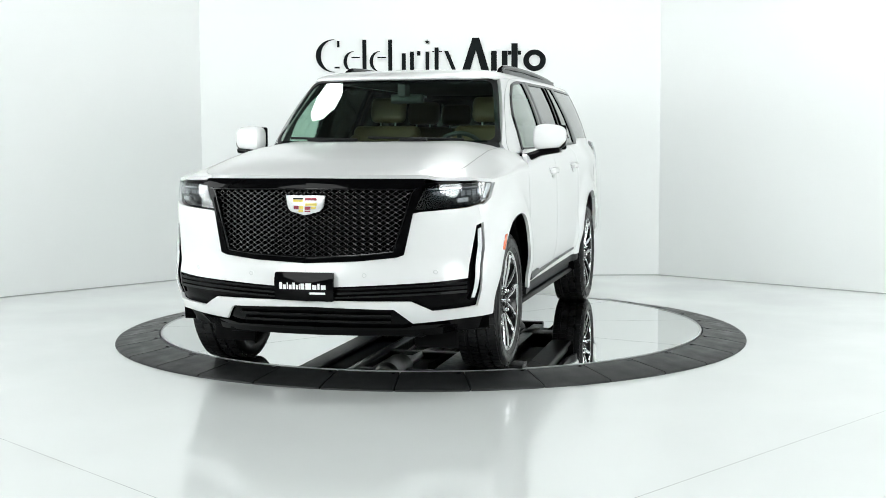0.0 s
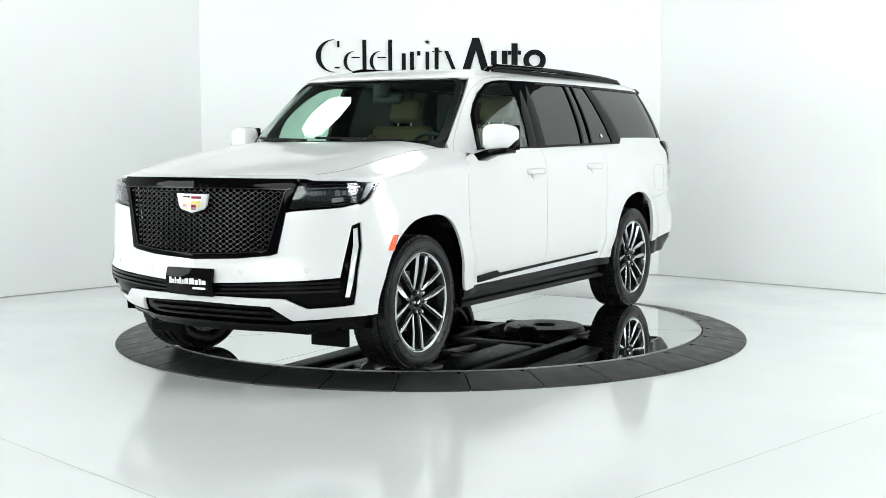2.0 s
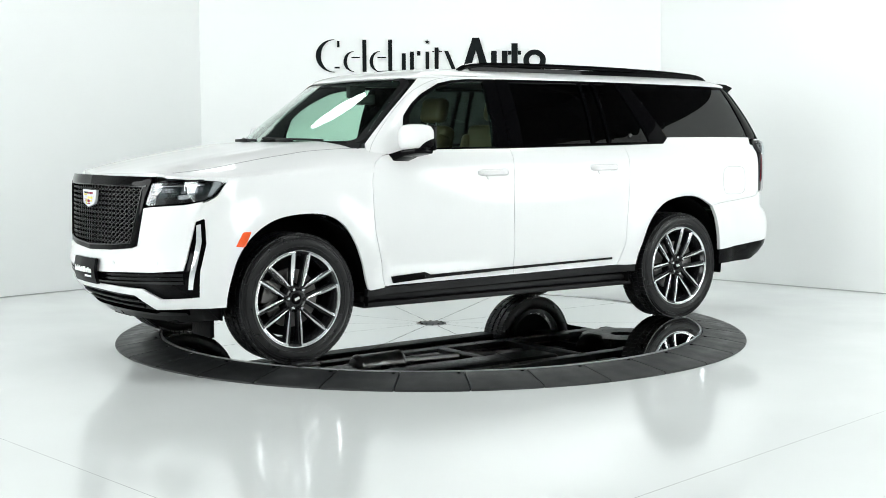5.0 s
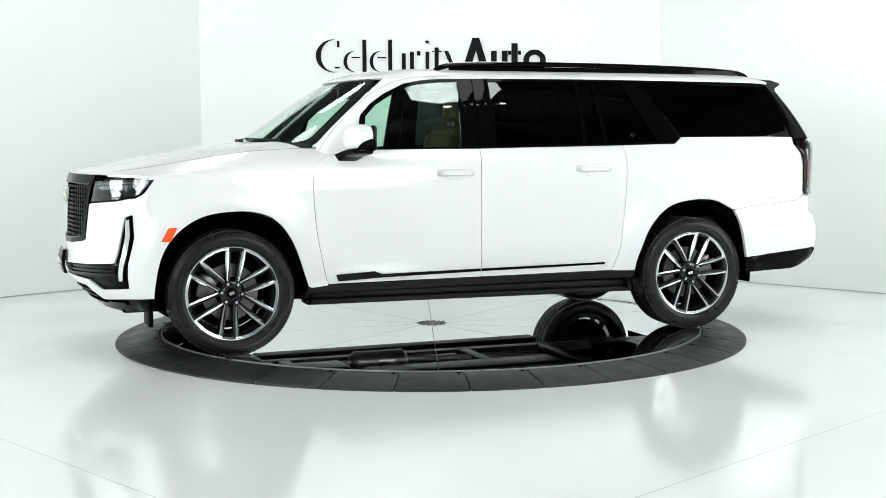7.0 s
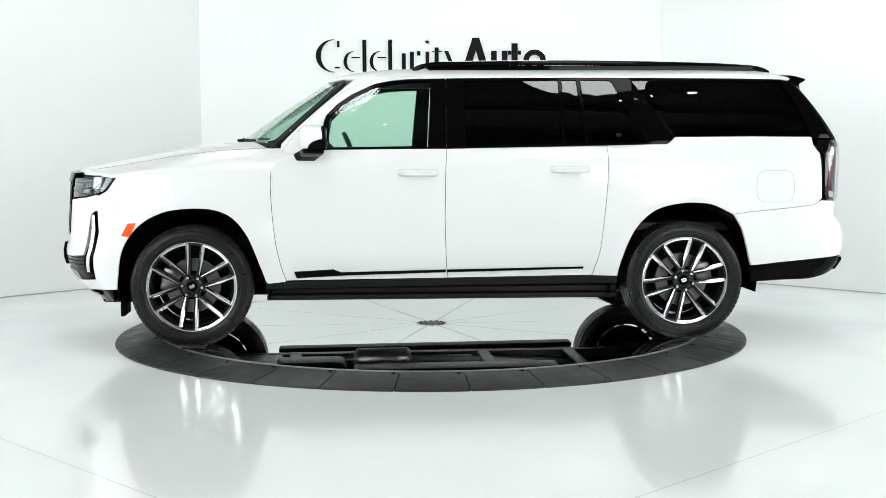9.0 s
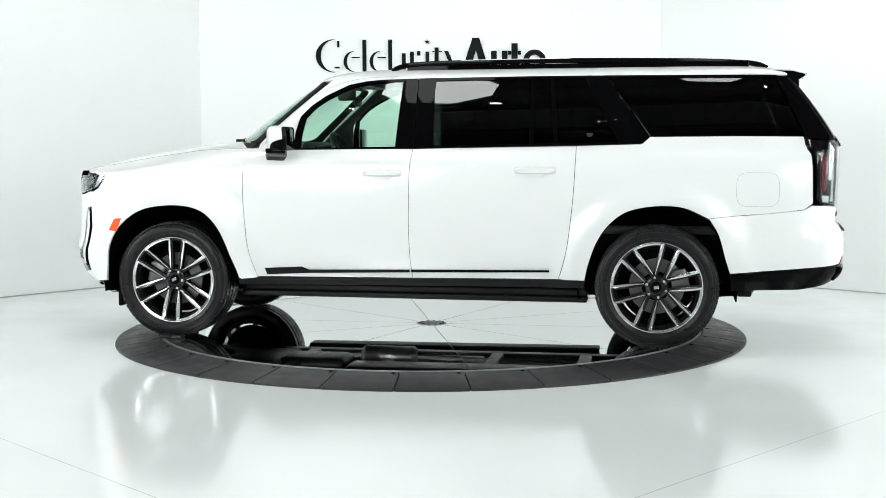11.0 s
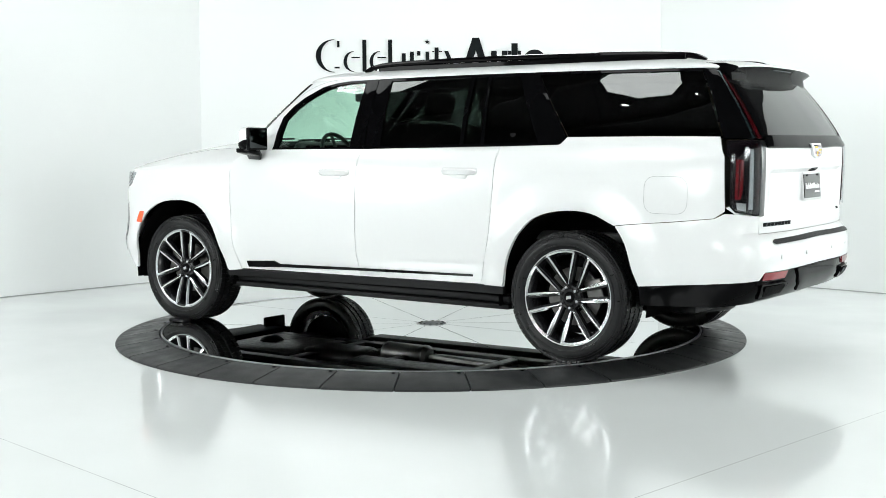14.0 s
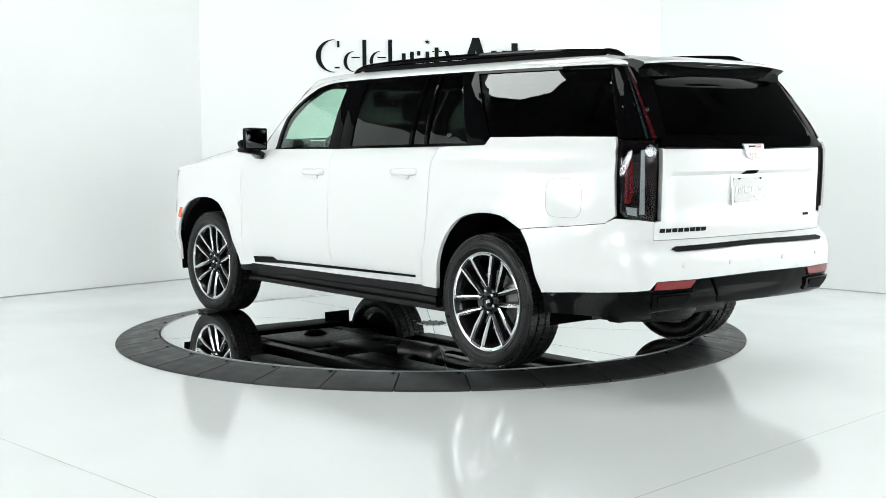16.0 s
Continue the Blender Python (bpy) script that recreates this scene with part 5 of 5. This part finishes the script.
def cabin(car):
    part("cabin_floor", boxed(-2.70, 1.15, -.66, .66, .74, .80, .01), CABIN, car)
    for sg in (1, -1):
        part("door_lining", boxed(-1.12, 1.0, min(sg * .80, sg * .86), max(sg * .80, sg * .86), .80, 1.315, .01), CABIN, car)
        part("quarter_lining", boxed(-2.55, -1.13, min(sg * .80, sg * .86), max(sg * .80, sg * .86), 1.0, 1.315, .01), CABIN, car)
    bm = bmesh.new()
    block(bm, .78, 1.12, -.78, .78, 1.10, 1.335, .07, 4)
    block(bm, .74, .86, .10, .62, 1.28, 1.385, .04, 3)
    part("dashboard", bm, CABIN, car)
    part("console", boxed(-.2, .85, -.14, .14, .80, 1.08, .04, 3), CABIN, car)
    part("screen", boxed(.735, .745, -.12, .60, 1.24, 1.36, .004, 1), GLOSS_BLACK, car)
    w = empty("steering_wheel")
    w.parent = car
    w.matrix_local = pose(.58, .40, 1.275, 0, -66, 0)
    bm = tube([(.185 * math.cos(a), .185 * math.sin(a), 0) for a in np.linspace(0, 2 * math.pi, 37)], .016, 8)
    part("wheel_rim", bm, CABIN, w)
    bm = boxed(-.05, .05, -.06, .06, -.03, .01, .02, 2)
    for a in (0, 180, 270):
        block(bm, .04, .18, -.018, .018, -.012, .0, .005, 1, pose(0, 0, 0, 0, 0, a))
    part("wheel_hub", bm, CABIN, w)
    for x in (.02, -1.05, -1.92):
        for y in (.41, -.41):
            seat(car, x, y if x > -1.5 else y * .80, .54 if x > -1.5 else .46)
    bm = bmesh.new()
    block(bm, -2.40, .50, -.62, .62, 1.815, 1.835, .008)
    part("headlining", bm, CABIN_LIGHT, car)
    part("inside_mirror", boxed(.56, .585, -.12, .12, 1.655, 1.725, .02, 3), CABIN, car)
    part("mirror_mount", boxed(.585, .72, -.03, .03, 1.70, 1.79, .015, 2), CABIN, car)
    part("gate_lining", boxed(-2.80, -2.76, -.66, .66, .80, 1.33, .01), CABIN, car)


def underbody(car):
    part("floor_pan", boxed(-2.62, 2.30, -.64, .64, .40, .74, .04), DARK, car)
    for sg in (1, -1):
        part("inner_sill", boxed(-1.16, 1.14, min(sg * .60, sg * .87), max(sg * .60, sg * .87), .345, .70, .02), DARK, car)
        part("frame_rail", boxed(-2.15, 2.0, sg * .48 - .05, sg * .48 + .05, .30, .42, .01), UNDER_SATIN, car)
        part("tail_box", boxed(-2.78, -2.20, min(sg * .55, sg * .82), max(sg * .55, sg * .82), .44, .80, .02), DARK, car)
    part("nose_box", boxed(2.20, 2.32, -.72, .72, .42, 1.10, .02), DARK, car)
    part("tail_core", boxed(-2.82, -2.60, -.80, .80, .46, .80, .02), DARK, car)
    for x, nm in ((1.70, "front_axle"), (-1.70, "rear_axle")):
        part(nm, tube([(x, -.72, .40), (x, .72, .40)], .045, 10), DARK, car)
        part("differential", lathe([(0, .12), (.09, .11), (.13, .05), (.13, -.05), (.09, -.11), (0, -.12)], 20), DARK, car).location = (x, -.05 if x > 0 else 0, .38)
        for sg in (1, -1):
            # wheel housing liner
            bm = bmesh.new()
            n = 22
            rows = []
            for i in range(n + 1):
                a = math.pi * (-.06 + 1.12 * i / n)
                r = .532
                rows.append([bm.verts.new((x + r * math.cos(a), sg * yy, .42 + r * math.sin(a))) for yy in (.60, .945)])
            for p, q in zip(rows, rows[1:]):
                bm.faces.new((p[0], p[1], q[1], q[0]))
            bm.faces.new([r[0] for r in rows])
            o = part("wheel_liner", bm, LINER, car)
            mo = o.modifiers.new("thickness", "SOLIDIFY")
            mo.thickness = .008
            part("control_arm", boxed(x - .12, x + .12, min(sg * .40, sg * .70), max(sg * .40, sg * .70), .30, .36, .015), UNDER_SATIN, car)
    part("muffler", lathe([(0, .23), (.07, .22), (.095, .19), (.095, .17), (.092, .165), (.092, -.165), (.095, -.17), (.095, -.19), (.07, -.22), (0, -.23)], 28), OLD_STEEL, car, "dull steel exhaust muffler")
    bpy.data.objects["muffler"].matrix_local = pose(.37, -.17, .31, 0, 0, 90)
    part("exhaust_pipe", tube([(1.2, -.25, .38), (.62, -.17, .31), (.1, -.17, .31), (-.45, -.18, .33), (-1.05, -.18, .36), (-1.45, -.3, .50), (-2.0, -.4, .50), (-2.6, -.6, .46)], .032, 8), OLD_STEEL, car)
    for x in (-2.3, -1.15, -.45, .35, 1.05):
        part("cross_member", boxed(x - .05, x + .05, -.50, .50, .30, .36, .015, 2), UNDER_SATIN, car)
    for sg in (1, -1):
        part("brake_line", tube([(1.6, sg * .30, .34), (.8, sg * .36, .33), (-.6, sg * .34, .33), (-1.6, sg * .42, .36)], .009, 6), OLD_STEEL, car)
        part("damper", tube([(-1.82, sg * .52, .30), (-1.92, sg * .50, .70)], .032, 8), OLD_STEEL, car)
        part("heat_shield", boxed(-.35, .55, sg * .30 - .09, sg * .30 + .09, .318, .332, .006, 1), OLD_STEEL, car)
    part("skid_plate", boxed(1.15, 1.95, -.38, .38, .29, .32, .02, 2), UNDER_SATIN, car)
    part("spare_wheel", lathe([(.10, .30), (.20, .29), (.34, .30), (.37, .34), (.37, .42), (.34, .46), (.10, .46)], 40, "Z", True), RUBBER, car).location = (-2.05, 0, -.02)
    part("gearbox", boxed(.65, 1.2, -.20, .18, .27, .42, .06, 3), UNDER_SATIN, car)
    part("drive_shaft", tube([(-.1, 0, .36), (-1.6, 0, .38)], .04, 8), DARK, car)
    part("fuel_tank", boxed(-.95, .6, .12, .44, .28, .42, .04, 3), UNDER_SATIN, car)


def build_pad():
    """The stop that lies at the front wheel."""
    p = empty("wheel_stop")
    tagged(p, "small black rubber wheel stop on the mirror plate", "wheel stop")
    part("block", boxed(1.60, 1.76, .965, 1.05, .003, .026, .006, 2), RUBBER, p)
    return p


build_hall()
build_sign()
build_floor_joints()
plate = build_turntable()
build_softboxes()
build_downlights()
suv = build_car()
pad = build_pad()


def motions():
    # the car stands half a degree askew on the plate
    askew = pose(2.6, 0, 0, 0, 0, .49) @ pose(-2.6, 0, 0)
    walk(suv, [(t, pose(0, 0, 0, 0, 0, a) @ askew) for t, a in HEADING])
    walk(pad, [(t, pose(0, 0, 0, 0, 0, a)) for t, a in HEADING])
    walk(plate, [(t, pose(0, 0, .001, 0, 0, a + PLATE_TURN)) for t, a in HEADING])


PLATE_TURN = 0.0
motions()
